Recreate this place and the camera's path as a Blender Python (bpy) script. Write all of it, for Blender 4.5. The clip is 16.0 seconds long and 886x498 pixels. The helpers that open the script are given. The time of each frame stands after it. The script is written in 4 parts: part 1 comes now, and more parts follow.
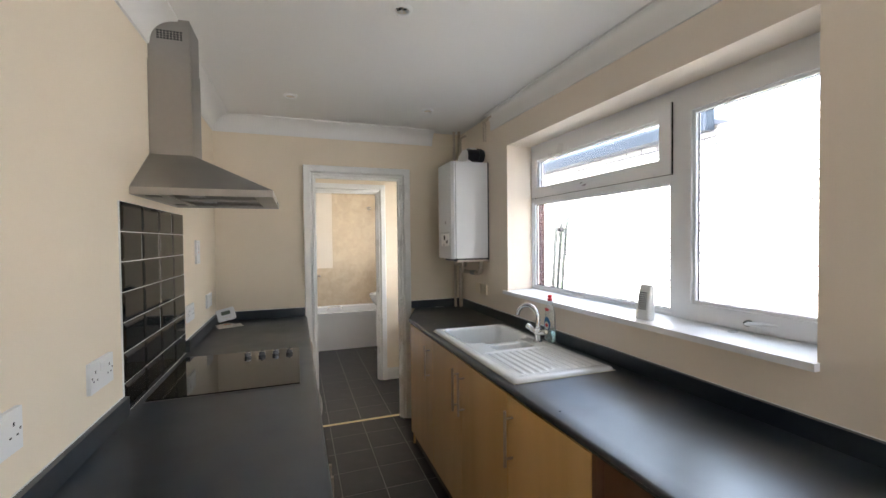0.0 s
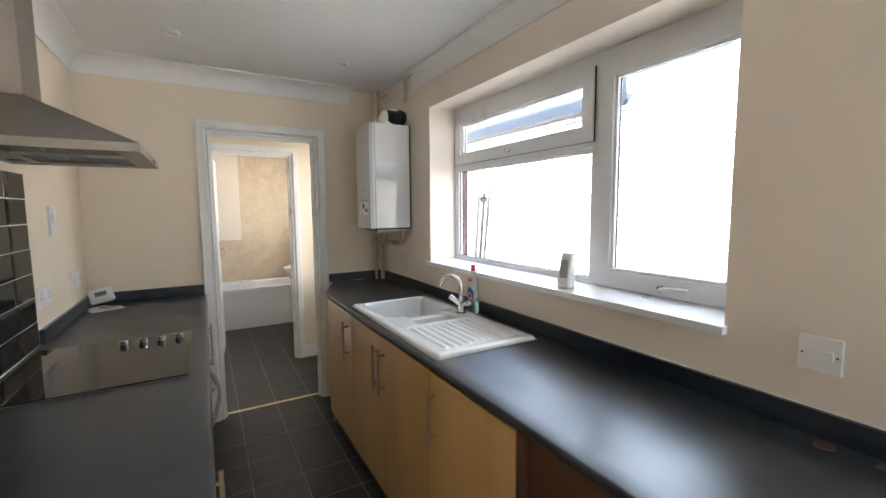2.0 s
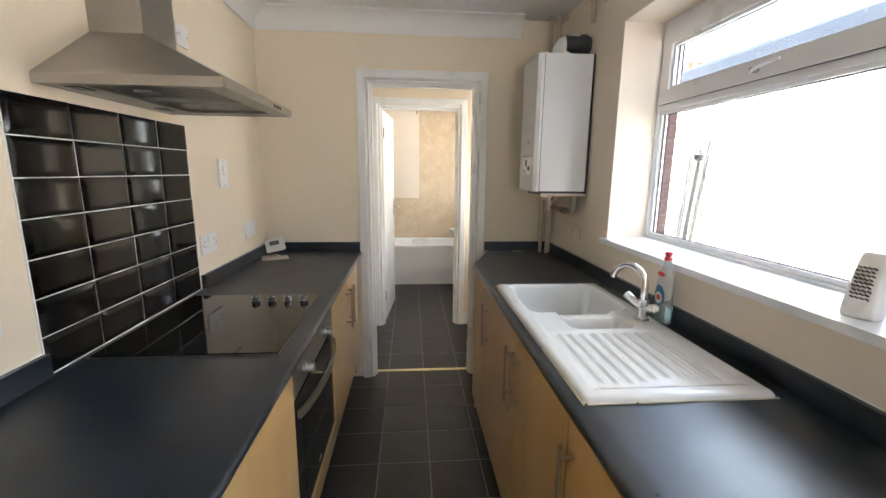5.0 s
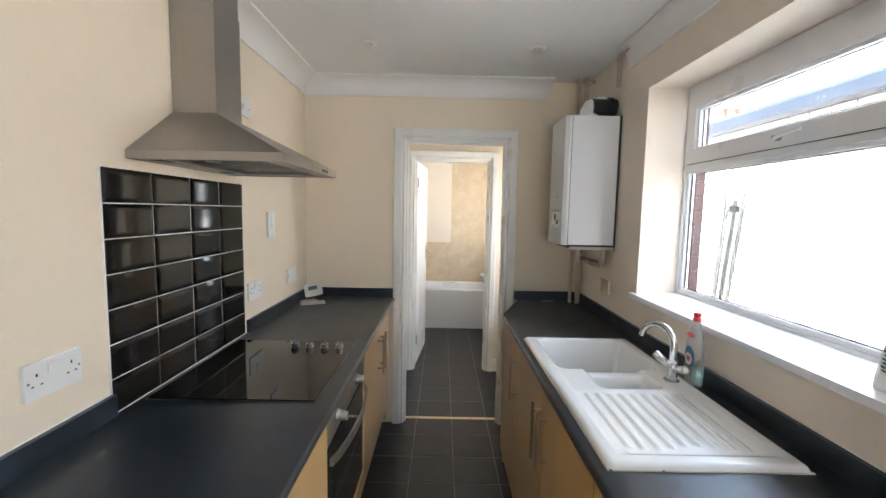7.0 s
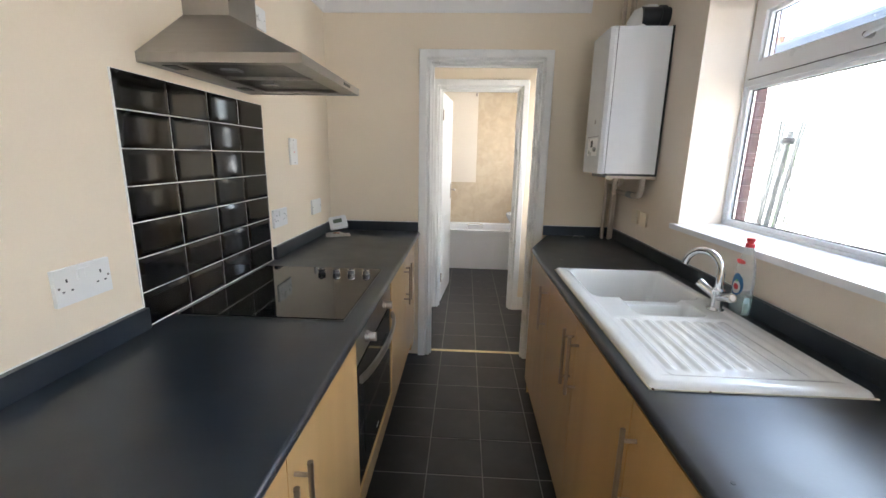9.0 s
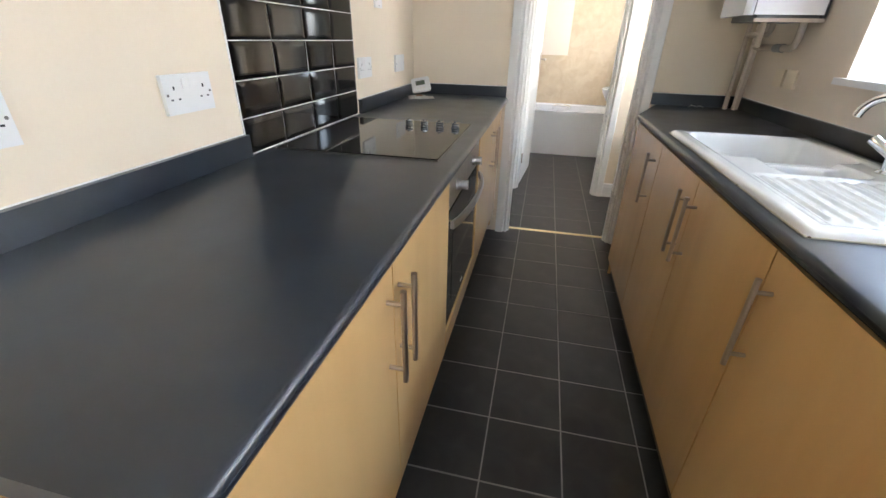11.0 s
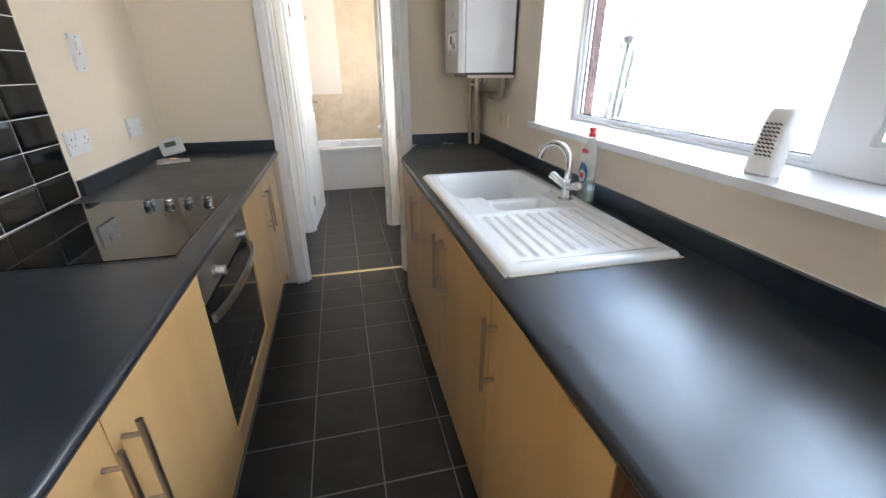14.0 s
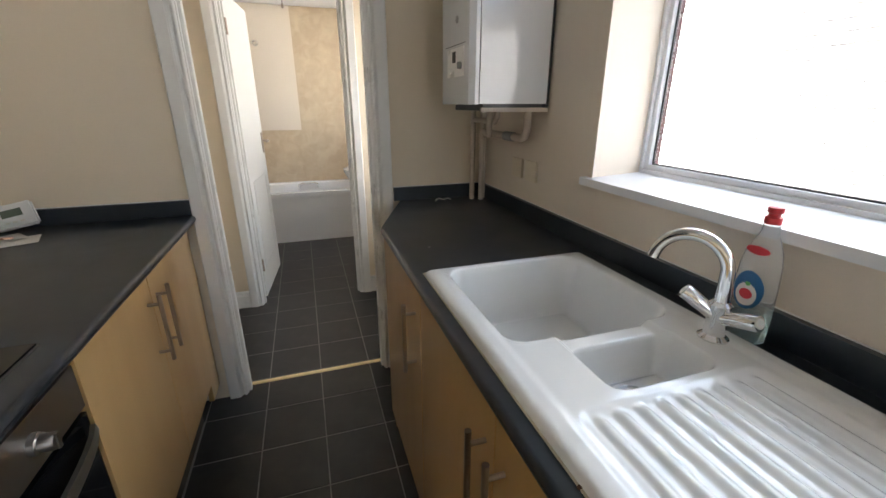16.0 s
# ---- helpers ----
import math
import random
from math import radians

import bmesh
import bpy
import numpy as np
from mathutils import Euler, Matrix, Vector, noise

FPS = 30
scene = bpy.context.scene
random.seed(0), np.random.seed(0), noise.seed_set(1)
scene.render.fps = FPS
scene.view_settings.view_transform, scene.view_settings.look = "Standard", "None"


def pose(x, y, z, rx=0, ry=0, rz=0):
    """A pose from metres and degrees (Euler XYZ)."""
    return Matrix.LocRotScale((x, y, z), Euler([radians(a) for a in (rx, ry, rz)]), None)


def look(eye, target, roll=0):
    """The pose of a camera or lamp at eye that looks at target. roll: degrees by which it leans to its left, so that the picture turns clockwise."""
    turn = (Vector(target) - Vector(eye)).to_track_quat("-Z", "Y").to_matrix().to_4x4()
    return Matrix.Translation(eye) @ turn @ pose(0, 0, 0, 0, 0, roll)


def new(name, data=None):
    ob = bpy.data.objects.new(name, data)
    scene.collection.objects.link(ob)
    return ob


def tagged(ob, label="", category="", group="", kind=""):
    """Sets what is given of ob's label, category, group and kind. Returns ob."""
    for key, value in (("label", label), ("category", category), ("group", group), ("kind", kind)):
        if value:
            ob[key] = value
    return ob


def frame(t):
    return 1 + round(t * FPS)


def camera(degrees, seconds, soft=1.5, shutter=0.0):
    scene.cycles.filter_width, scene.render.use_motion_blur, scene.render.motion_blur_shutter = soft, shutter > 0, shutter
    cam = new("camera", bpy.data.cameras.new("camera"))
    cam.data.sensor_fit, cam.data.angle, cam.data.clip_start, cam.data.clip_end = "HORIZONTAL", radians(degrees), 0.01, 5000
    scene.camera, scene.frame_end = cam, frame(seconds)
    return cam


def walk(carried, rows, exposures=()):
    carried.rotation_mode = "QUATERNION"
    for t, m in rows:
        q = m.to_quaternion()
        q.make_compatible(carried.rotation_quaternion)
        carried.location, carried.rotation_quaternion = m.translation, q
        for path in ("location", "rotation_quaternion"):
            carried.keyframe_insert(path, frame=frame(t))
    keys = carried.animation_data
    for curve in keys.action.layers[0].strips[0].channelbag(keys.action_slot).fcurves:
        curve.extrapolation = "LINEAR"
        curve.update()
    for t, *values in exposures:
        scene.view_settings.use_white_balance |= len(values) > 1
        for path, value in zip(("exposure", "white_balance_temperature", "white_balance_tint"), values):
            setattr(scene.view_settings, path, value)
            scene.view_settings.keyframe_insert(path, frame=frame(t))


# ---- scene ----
cam = camera(94.2, 16.0)
PATH = [
    (0, (0.012, -0.095, 1.472), (0.684, 1.788, 1.428), -0.6),
    (0.5, (0.053, -0.091, 1.47), (0.852, 1.741, 1.39), -0.6),
    (1, (0.07, -0.076, 1.471), (0.975, 1.703, 1.352), -0.6),
    (1.5, (0.072, -0.039, 1.474), (1.055, 1.696, 1.318), -0.5),
    (2, (0.089, 0.029, 1.458), (1.088, 1.752, 1.268), -0.4),
    (2.5, (0.119, 0.122, 1.449), (1.091, 1.855, 1.22), -0.2),
    (3, (0.197, 0.266, 1.44), (1.069, 2.047, 1.174), 0),
    (3.5, (0.24, 0.442, 1.435), (0.948, 2.288, 1.133), 0.3),
    (4, (0.291, 0.543, 1.427), (0.797, 2.45, 1.097), 0.4),
    (4.5, (0.367, 0.532, 1.429), (0.678, 2.475, 1.07), 0.6),
    (5, (0.403, 0.463, 1.437), (0.56, 2.422, 1.066), 0.6),
    (5.2, (0.394, 0.442, 1.45), (0.507, 2.403, 1.08), 0.5),
    (7.3, (0.405, 0.39, 1.506), (0.406, 2.382, 1.335), 1),
    (7.5, (0.41, 0.403, 1.489), (0.409, 2.395, 1.31), 0.9),
    (8, (0.408, 0.429, 1.457), (0.406, 2.415, 1.223), 1),
    (8.5, (0.407, 0.445, 1.434), (0.381, 2.418, 1.108), 1),
    (9, (0.376, 0.454, 1.405), (0.279, 2.404, 0.968), 1.1),
    (9.5, (0.314, 0.455, 1.361), (0.103, 2.362, 0.795), 1.5),
    (10, (0.28, 0.447, 1.31), (-0.069, 2.289, 0.612), 1.7),
    (10.2, (0.276, 0.444, 1.289), (-0.126, 2.257, 0.543), 1.8),
    (12.3, (0.427, 0.545, 1.192), (0.143, 2.229, 0.151), 0.9),
    (12.5, (0.452, 0.546, 1.2), (0.243, 2.247, 0.17), 0.8),
    (13, (0.458, 0.528, 1.246), (0.473, 2.274, 0.271), 0.7),
    (13.5, (0.453, 0.485, 1.325), (0.692, 2.261, 0.437), 0.3),
    (14, (0.463, 0.514, 1.352), (0.89, 2.297, 0.552), -0.2),
    (14.5, (0.53, 0.718, 1.342), (1.09, 2.494, 0.612), -0.3),
    (15, (0.592, 0.926, 1.325), (1.23, 2.691, 0.636), -0.5),
    (15.5, (0.61, 1.162, 1.322), (1.255, 2.933, 0.653), -0.3),
    (16, (0.532, 1.324, 1.337), (1.121, 3.116, 0.672), 0),
]
EXPOSURE = 3.82
walk(cam, [(t, look(eye, target, roll)) for t, eye, target, roll in PATH],
     [(t, EXPOSURE + stops, kelvin, 10) for t, stops, kelvin in ((0, 0.02, 6450), (1.5, 0.1, 6450), (3.2, 0.12, 6550), (4, 0.2, 6950), (5, 0.3, 6700), (8, 0.3, 6350), (9, 0.32, 6300), (10, 0.45, 6300),
      (12.5, 1.12, 6250), (13.5, 0.86, 6100), (14.5, 0.30, 6200), (15, 0.08, 6300), (16, -0.05, 6600))])

# ---- light ----
world = bpy.data.worlds.new("sky")
scene.world = world
world.use_nodes = True
wt = world.node_tree
sky = wt.nodes.new("ShaderNodeTexSky")
sky.sky_type = "NISHITA"
sky.sun_disc = False
sky.sun_elevation = radians(58)
sky.sun_rotation = radians(-90)
sky.air_density, sky.dust_density, sky.ozone_density = 1.0, 4.0, 1.0
wt.links.new(sky.outputs[0], wt.nodes["Background"].inputs[0])
wt.nodes["Background"].inputs[1].default_value = 0.08
sun = new("sun", bpy.data.lights.new("sun", "SUN"))
sun.data.energy, sun.data.angle, sun.data.color = 3.2, radians(12), (1.0, 0.985, 0.96)
sun.matrix_world = look((0, 0, 0), (0.55, -0.14, -0.80))


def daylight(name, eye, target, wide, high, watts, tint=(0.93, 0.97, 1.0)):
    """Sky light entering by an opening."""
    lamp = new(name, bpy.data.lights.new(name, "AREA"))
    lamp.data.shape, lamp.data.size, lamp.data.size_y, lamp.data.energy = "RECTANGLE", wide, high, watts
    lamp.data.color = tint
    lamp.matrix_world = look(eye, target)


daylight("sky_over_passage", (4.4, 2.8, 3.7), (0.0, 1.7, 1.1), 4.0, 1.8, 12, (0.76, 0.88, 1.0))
daylight("next_room_daylight", (0.90, -1.78, 1.05), (0.90, 3.0, 1.05), 0.74, 1.9, 0.3)
daylight("lobby_daylight", (1.62, 3.76, 1.45), (0.0, 3.76, 1.2), 0.66, 1.08, 0.19)
daylight("bathroom_daylight", (1.62, 5.45, 1.6), (0.0, 5.45, 1.3), 0.98, 0.88, 0.72)


# ---- materials ----
def material(name, color, rough=0.5, metal=0.0, var=0.06, scale=6.0, fine=90.0, bump=0.03, rvar=0.08, coat=0.0, spread=0.0, stretch=(1, 1, 1), spec=0.5):
    """A painted, laminated or metal surface with broad and fine variation. spread: how far whole pieces differ."""
    m = bpy.data.materials.new(name)
    m.use_nodes = True
    t = m.node_tree
    n, l = t.nodes, t.links
    b = n["Principled BSDF"]
    b.inputs["Metallic"].default_value = metal
    b.inputs["Coat Weight"].default_value = coat
    b.inputs["Coat Roughness"].default_value = 0.08
    b.inputs["Specular IOR Level"].default_value = spec
    co = n.new("ShaderNodeTexCoord")
    mp = n.new("ShaderNodeMapping")
    mp.inputs["Scale"].default_value = stretch
    l.new(co.outputs["Object"], mp.inputs["Vector"])
    a = n.new("ShaderNodeTexNoise")
    a.inputs["Scale"].default_value, a.inputs["Detail"].default_value = scale, 5
    f = n.new("ShaderNodeTexNoise")
    f.inputs["Scale"].default_value, f.inputs["Detail"].default_value = fine, 3
    l.new(mp.outputs[0], a.inputs["Vector"])
    l.new(mp.outputs[0], f.inputs["Vector"])
    mix = n.new("ShaderNodeMix")
    mix.data_type = "FLOAT"
    mix.inputs[0].default_value = 0.35
    l.new(a.outputs[0], mix.inputs[2])
    l.new(f.outputs[0], mix.inputs[3])
    rng = n.new("ShaderNodeMapRange")
    rng.inputs[1].default_value, rng.inputs[2].default_value = 0.25, 0.75
    rng.inputs[3].default_value, rng.inputs[4].default_value = 1 - var, 1 + var
    l.new(mix.outputs[0], rng.inputs[0])
    tone = n.new("ShaderNodeMix")
    tone.data_type = "RGBA"
    tone.blend_type = "MULTIPLY"
    tone.inputs[0].default_value = 1
    tone.inputs[6].default_value = (*color, 1)
    value = rng.outputs[0]
    if spread:
        oi = n.new("ShaderNodeObjectInfo")
        r2 = n.new("ShaderNodeMapRange")
        r2.inputs[3].default_value, r2.inputs[4].default_value = 1 - spread, 1 + spread
        l.new(oi.outputs["Random"], r2.inputs[0])
        mul = n.new("ShaderNodeMath")
        mul.operation = "MULTIPLY"
        l.new(value, mul.inputs[0])
        l.new(r2.outputs[0], mul.inputs[1])
        value = mul.outputs[0]
    l.new(value, tone.inputs[7])
    l.new(tone.outputs[2], b.inputs["Base Color"])
    rr = n.new("ShaderNodeMapRange")
    rr.inputs[1].default_value, rr.inputs[2].default_value = 0.3, 0.7
    rr.inputs[3].default_value, rr.inputs[4].default_value = max(0.02, rough - rvar), min(1, rough + rvar)
    l.new(a.outputs[0], rr.inputs[0])
    l.new(rr.outputs[0], b.inputs["Roughness"])
    if bump:
        bp = n.new("ShaderNodeBump")
        bp.inputs["Strength"].default_value = bump
        bp.inputs["Distance"].default_value = 0.01
        l.new(mix.outputs[0], bp.inputs["Height"])
        l.new(bp.outputs[0], b.inputs["Normal"])
    return m


def wood_material(name, light, dark, rough=0.3):
    """Maple-look foil: upright soft streaks."""
    m = material(name, light, rough, 0, 0.012, 5, 60, 0, 0.01, 0.6, 0.015, (2.2, 2.2, 0.3))
    t = m.node_tree
    n, l = t.nodes, t.links
    tone = next(x for x in n if x.type == "MIX" and x.data_type == "RGBA")
    w = n.new("ShaderNodeTexNoise")
    w.inputs["Scale"].default_value, w.inputs["Detail"].default_value, w.inputs["Distortion"].default_value = 2.6, 5, 0.8
    mp = next(x for x in n if x.type == "MAPPING")
    l.new(mp.outputs[0], w.inputs["Vector"])
    ramp = n.new("ShaderNodeValToRGB")
    ramp.color_ramp.elements[0].position, ramp.color_ramp.elements[1].position = 0.30, 0.70
    ramp.color_ramp.elements[0].color, ramp.color_ramp.elements[1].color = (*dark, 1), (*light, 1)
    l.new(w.outputs[0], ramp.inputs[0])
    l.new(ramp.outputs[0], tone.inputs[6])
    return m


def mottled_material(name, a, b, rough, scale=5.0, spec=0.5):
    m = material(name, a, rough, 0, 0.05, 8, 120, 0.02, 0.03, spec=spec)
    n, l = m.node_tree.nodes, m.node_tree.links
    tone = next(x for x in n if x.type == "MIX" and x.data_type == "RGBA")
    w = n.new("ShaderNodeTexNoise")
    w.inputs["Scale"].default_value, w.inputs["Detail"].default_value, w.inputs["Distortion"].default_value = scale, 6, 0.6
    l.new(next(x for x in n if x.type == "MAPPING").outputs[0], w.inputs["Vector"])
    ramp = n.new("ShaderNodeValToRGB")
    ramp.color_ramp.elements[0].position, ramp.color_ramp.elements[1].position = 0.35, 0.65
    ramp.color_ramp.elements[0].color, ramp.color_ramp.elements[1].color = (*a, 1), (*b, 1)
    l.new(w.outputs[0], ramp.inputs[0])
    l.new(ramp.outputs[0], tone.inputs[6])
    return m


def glass_material(name, color=(1, 1, 1), rough=0.0, ior=1.45):
    m = bpy.data.materials.new(name)
    m.use_nodes = True
    b = m.node_tree.nodes["Principled BSDF"]
    b.inputs["Base Color"].default_value = (*color, 1)
    b.inputs["Roughness"].default_value = rough
    b.inputs["IOR"].default_value = ior
    b.inputs["Transmission Weight"].default_value = 1
    return m


CREAM = material("cream_wall_paint", (0.81, 0.71, 0.565), 0.6, 0, 0.03, 2.5, 160, 0.04)
REVEAL = material("cream_reveal_paint", (0.79, 0.70, 0.595), 0.6, 0, 0.03, 3, 140, 0.04)
CEILING = material("white_ceiling_paint", (0.80, 0.79, 0.77), 0.7, 0, 0.02, 2, 150, 0.03)
GLOSS_WHITE = material("white_gloss_woodwork", (0.82, 0.82, 0.80), 0.32, 0, 0.03, 5, 60, 0)
DOOR_WHITE = material("white_door_paint", (0.82, 0.82, 0.80), 0.5, 0, 0.008, 3, 60, 0, 0)
UPVC = material("white_upvc", (0.80, 0.81, 0.83), 0.34, 0, 0.015, 4, 80, 0)
SILL = material("white_sill_board", (0.82, 0.83, 0.85), 0.35, 0, 0.02, 4, 80, 0.02)
SLATE = mottled_material("slate_laminate", (0.010, 0.015, 0.023), (0.019, 0.026, 0.037), 0.33, 5.0, 0.8)
MAPLE = wood_material("maple_foil", (0.68, 0.440, 0.192), (0.575, 0.350, 0.140))
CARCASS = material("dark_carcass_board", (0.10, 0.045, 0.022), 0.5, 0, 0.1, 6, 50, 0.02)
PLINTH = material("dark_plinth_board", (0.05, 0.035, 0.025), 0.5, 0, 0.1, 6, 60, 0.02)
FLOOR_TILE = mottled_material("dark_grey_floor_tile", (0.021, 0.020, 0.020), (0.036, 0.034, 0.033), 0.45, 7, 0.42)
GROUT_GREY = material("grey_floor_joint", (0.23, 0.22, 0.21), 0.8, 0, 0.12, 12, 120, 0.05)
BLACK_TILE = material("black_glazed_tile", (0.006, 0.005, 0.005), 0.06, 0, 0.05, 8, 60, 0.004, 0.03, spec=0.36)
GROUT_WHITE = material("white_grout", (0.84, 0.83, 0.80), 0.8, 0, 0.06, 20, 150, 0.05)
BLACK_GLASS = material("black_hob_glass", (0.006, 0.006, 0.007), 0.05, 0, 0.02, 4, 60, 0.0, 0.02)
STEEL = material("brushed_steel", (0.385, 0.365, 0.345), 0.36, 1.0, 0.05, 3, 40, 0.01, 0.06, 0, 0, (1, 25, 1))
STEEL_DARK = material("filter_mesh_metal", (0.22, 0.21, 0.20), 0.45, 1.0, 0.15, 30, 200, 0.2)
CHROME = material("chrome", (0.78, 0.78, 0.78), 0.08, 1.0, 0.02, 5, 60, 0.0, 0.03)
BRUSHED = material("brushed_handle_metal", (0.46, 0.385, 0.325), 0.36, 1.0, 0.04, 8, 90, 0.0, 0.05)
BRASS = material("brass_strip", (0.82, 0.70, 0.42), 0.34, 1.0, 0.08, 9, 90, 0.02)
CERAMIC = material("white_ceramic", (0.80, 0.80, 0.79), 0.12, 0, 0.015, 5, 60, 0.003, 0.04, 0.3)
WHITE_PLASTIC = material("white_plastic", (0.78, 0.78, 0.77), 0.32, 0, 0.02, 8, 90, 0.01)
CREAM_PLASTIC = material("off_white_plastic", (0.74, 0.71, 0.64), 0.4, 0, 0.02, 8, 90, 0.01)
BOILER_WHITE = material("white_enamelled_steel", (0.76, 0.77, 0.79), 0.12, 0, 0.015, 4, 70, 0.004, 0.03)
DARK_PLASTIC = material("dark_plastic", (0.02, 0.022, 0.026), 0.4, 0, 0.05, 8, 90, 0.02)
GREY_PLASTIC = material("grey_plastic", (0.30, 0.30, 0.30), 0.45, 0, 0.04, 8, 90, 0.02)
COPPER_PAINTED = material("painted_pipe", (0.52, 0.44, 0.36), 0.45, 0, 0.1, 15, 90, 0.05)
COPPER = material("copper_pipe", (0.55, 0.30, 0.20), 0.35, 1.0, 0.15, 15, 90, 0.03)
LCD = material("lcd_screen", (0.16, 0.19, 0.15), 0.2, 0, 0.03, 8, 90, 0)
PAPER = material("white_paper", (0.75, 0.72, 0.68), 0.8, 0, 0.04, 8, 90, 0.03)
RED = material("red_plastic", (0.62, 0.03, 0.04), 0.35, 0, 0.04, 8, 90, 0.01)
BLUE = material("blue_label", (0.02, 0.13, 0.30), 0.4, 0, 0.08, 30, 90, 0.0)
GREEN = material("green_label_mark", (0.12, 0.42, 0.12), 0.4, 0, 0.05, 8, 90, 0.0)
BATH_PANEL = mottled_material("beige_shower_panel", (0.57, 0.44, 0.30), (0.65, 0.53, 0.375), 0.35, 9)
ACRYLIC = material("white_acrylic", (0.80, 0.80, 0.81), 0.18, 0, 0.015, 5, 60, 0.003)
WHITE_BRICK = material("white_painted_brick", (0.70, 0.70, 0.685), 0.75, 0, 0.06, 9, 70, 0.25, 0.08, 0, 0.03)
RED_BRICK = material("red_brown_brick", (0.085, 0.042, 0.040), 0.85, 0, 0.18, 9, 70, 0.3, 0.08, 0, 0.12)
MORTAR = material("mortar", (0.10, 0.075, 0.07), 0.9, 0, 0.1, 20, 120, 0.3)
# Darkened far below white paint: recess shade is put into the joint colour.
SHADED_MORTAR = material("shaded_mortar", (0.11, 0.11, 0.106), 0.85, 0, 0.06, 20, 120, 0.3)
FASCIA = material("blue_grey_gutter", (0.020, 0.030, 0.046), 0.4, 0, 0.08, 6, 60, 0.03)
SLATE_ROOF = material("roof_slate", (0.16, 0.16, 0.18), 0.6, 0, 0.15, 5, 40, 0.1, 0.08, 0, 0.1)
TERRACOTTA = material("terracotta", (0.22, 0.12, 0.08), 0.8, 0, 0.12, 9, 60, 0.1)
CONCRETE = material("yard_concrete", (0.34, 0.33, 0.31), 0.85, 0, 0.15, 2, 40, 0.15)
GALV = material("galvanised_tube", (0.105, 0.120, 0.118), 0.5, 0.2, 0.06, 8, 70, 0.02)
LINE_GREEN = material("green_washing_line", (0.07, 0.12, 0.06), 0.5, 0, 0.05, 8, 90, 0.0)
TWIG = material("dead_twig", (0.09, 0.06, 0.045), 0.8, 0, 0.2, 20, 90, 0.1)
GLASS = glass_material("window_glass")
BOTTLE_GLASS = glass_material("clear_bottle_plastic", (0.95, 0.97, 0.97), 0.12, 1.12)
BOTTLE_GLASS.node_tree.nodes["Principled BSDF"].inputs["Transmission Weight"].default_value = 0.8
LIQUID = glass_material("teal_liquid", (0.55, 0.82, 0.84), 0.0, 1.33)


# ---- builders ----
ORIGIN = {}


def thing(name, at=(0, 0, 0), label="", category="", group="", kind=""):
    """An Empty at the thing's base, parent of its parts."""
    ob = new(name)
    ob.location = at
    ob.empty_display_size = 0.05
    ORIGIN[ob.name] = Vector(at)
    return tagged(ob, label, category, group, kind)


def part(name, bm, mat, parent=None, label="", smooth=False, bevel=0.0, segs=2):
    """Links a bmesh in world metres as ONE mesh, under a thing or a part where given."""
    at = ORIGIN[parent.name] if parent else Vector((0, 0, 0))
    if bevel:
        sharp = [e for e in bm.edges if len(e.link_faces) == 2 and e.calc_face_angle(0) > 0.5]
        bmesh.ops.bevel(bm, geom=sharp, offset=bevel, segments=segs, affect="EDGES", profile=0.5, clamp_overlap=True)
    bmesh.ops.recalc_face_normals(bm, faces=bm.faces)
    if smooth:
        for f in bm.faces:
            f.smooth = True
        for e in bm.edges:
            if len(e.link_faces) == 2 and e.calc_face_angle(0) > 0.7:
                e.smooth = False
    bmesh.ops.translate(bm, verts=bm.verts, vec=-at)
    me = bpy.data.meshes.new(name)
    bm.to_mesh(me)
    bm.free()
    me.materials.append(mat)
    ob = new(name, me)
    if parent:
        ob.parent = parent
        ORIGIN[ob.name] = at
    else:
        ORIGIN[ob.name] = Vector((0, 0, 0))
    return tagged(ob, label)


def box(x0, x1, y0, y1, z0, z1, bm=None):
    bm = bm or bmesh.new()
    v = [bm.verts.new((x, y, z)) for x in (x0, x1) for y in (y0, y1) for z in (z0, z1)]
    for q in ((0, 1, 3, 2), (4, 6, 7, 5), (0, 4, 5, 1), (2, 3, 7, 6), (0, 2, 6, 4), (1, 5, 7, 3)):
        bm.faces.new([v[i] for i in q])
    return bm


def prism(outline, axis, a, b, bm=None):
    """An outline of (u, v) pairs swept along an axis: 'x' takes (y, z), 'y' takes (x, z), 'z' takes (x, y)."""
    bm = bm or bmesh.new()
    put = {"x": lambda u, v, w: (w, u, v), "y": lambda u, v, w: (u, w, v), "z": lambda u, v, w: (u, v, w)}[axis]
    lo = [bm.verts.new(put(u, v, a)) for u, v in outline]
    hi = [bm.verts.new(put(u, v, b)) for u, v in outline]
    n = len(outline)
    bm.faces.new(lo)
    bm.faces.new(hi[::-1])
    for i in range(n):
        bm.faces.new((lo[i], lo[(i + 1) % n], hi[(i + 1) % n], hi[i]))
    return bm


def tube(points, radius, sides=10, bm=None):
    """A round bar along points; radius may be one number or one a point."""
    bm = bm or bmesh.new()
    pts = [Vector(p) for p in points]
    rad = radius if isinstance(radius, (list, tuple)) else [radius] * len(pts)
    rings, ref = [], None
    for i, p in enumerate(pts):
        d = (pts[min(i + 1, len(pts) - 1)] - pts[max(i - 1, 0)]).normalized()
        if ref is None:
            ref = d.orthogonal().normalized()
        ref = (ref - d * ref.dot(d)).normalized()
        other = d.cross(ref)
        rings.append([bm.verts.new(p + rad[i] * (math.cos(a) * ref + math.sin(a) * other)) for a in (2 * math.pi * k / sides for k in range(sides))])
    for r, s in zip(rings, rings[1:]):
        for k in range(sides):
            bm.faces.new((r[k], r[(k + 1) % sides], s[(k + 1) % sides], s[k]))
    bm.faces.new(rings[0][::-1])
    bm.faces.new(rings[-1])
    return bm


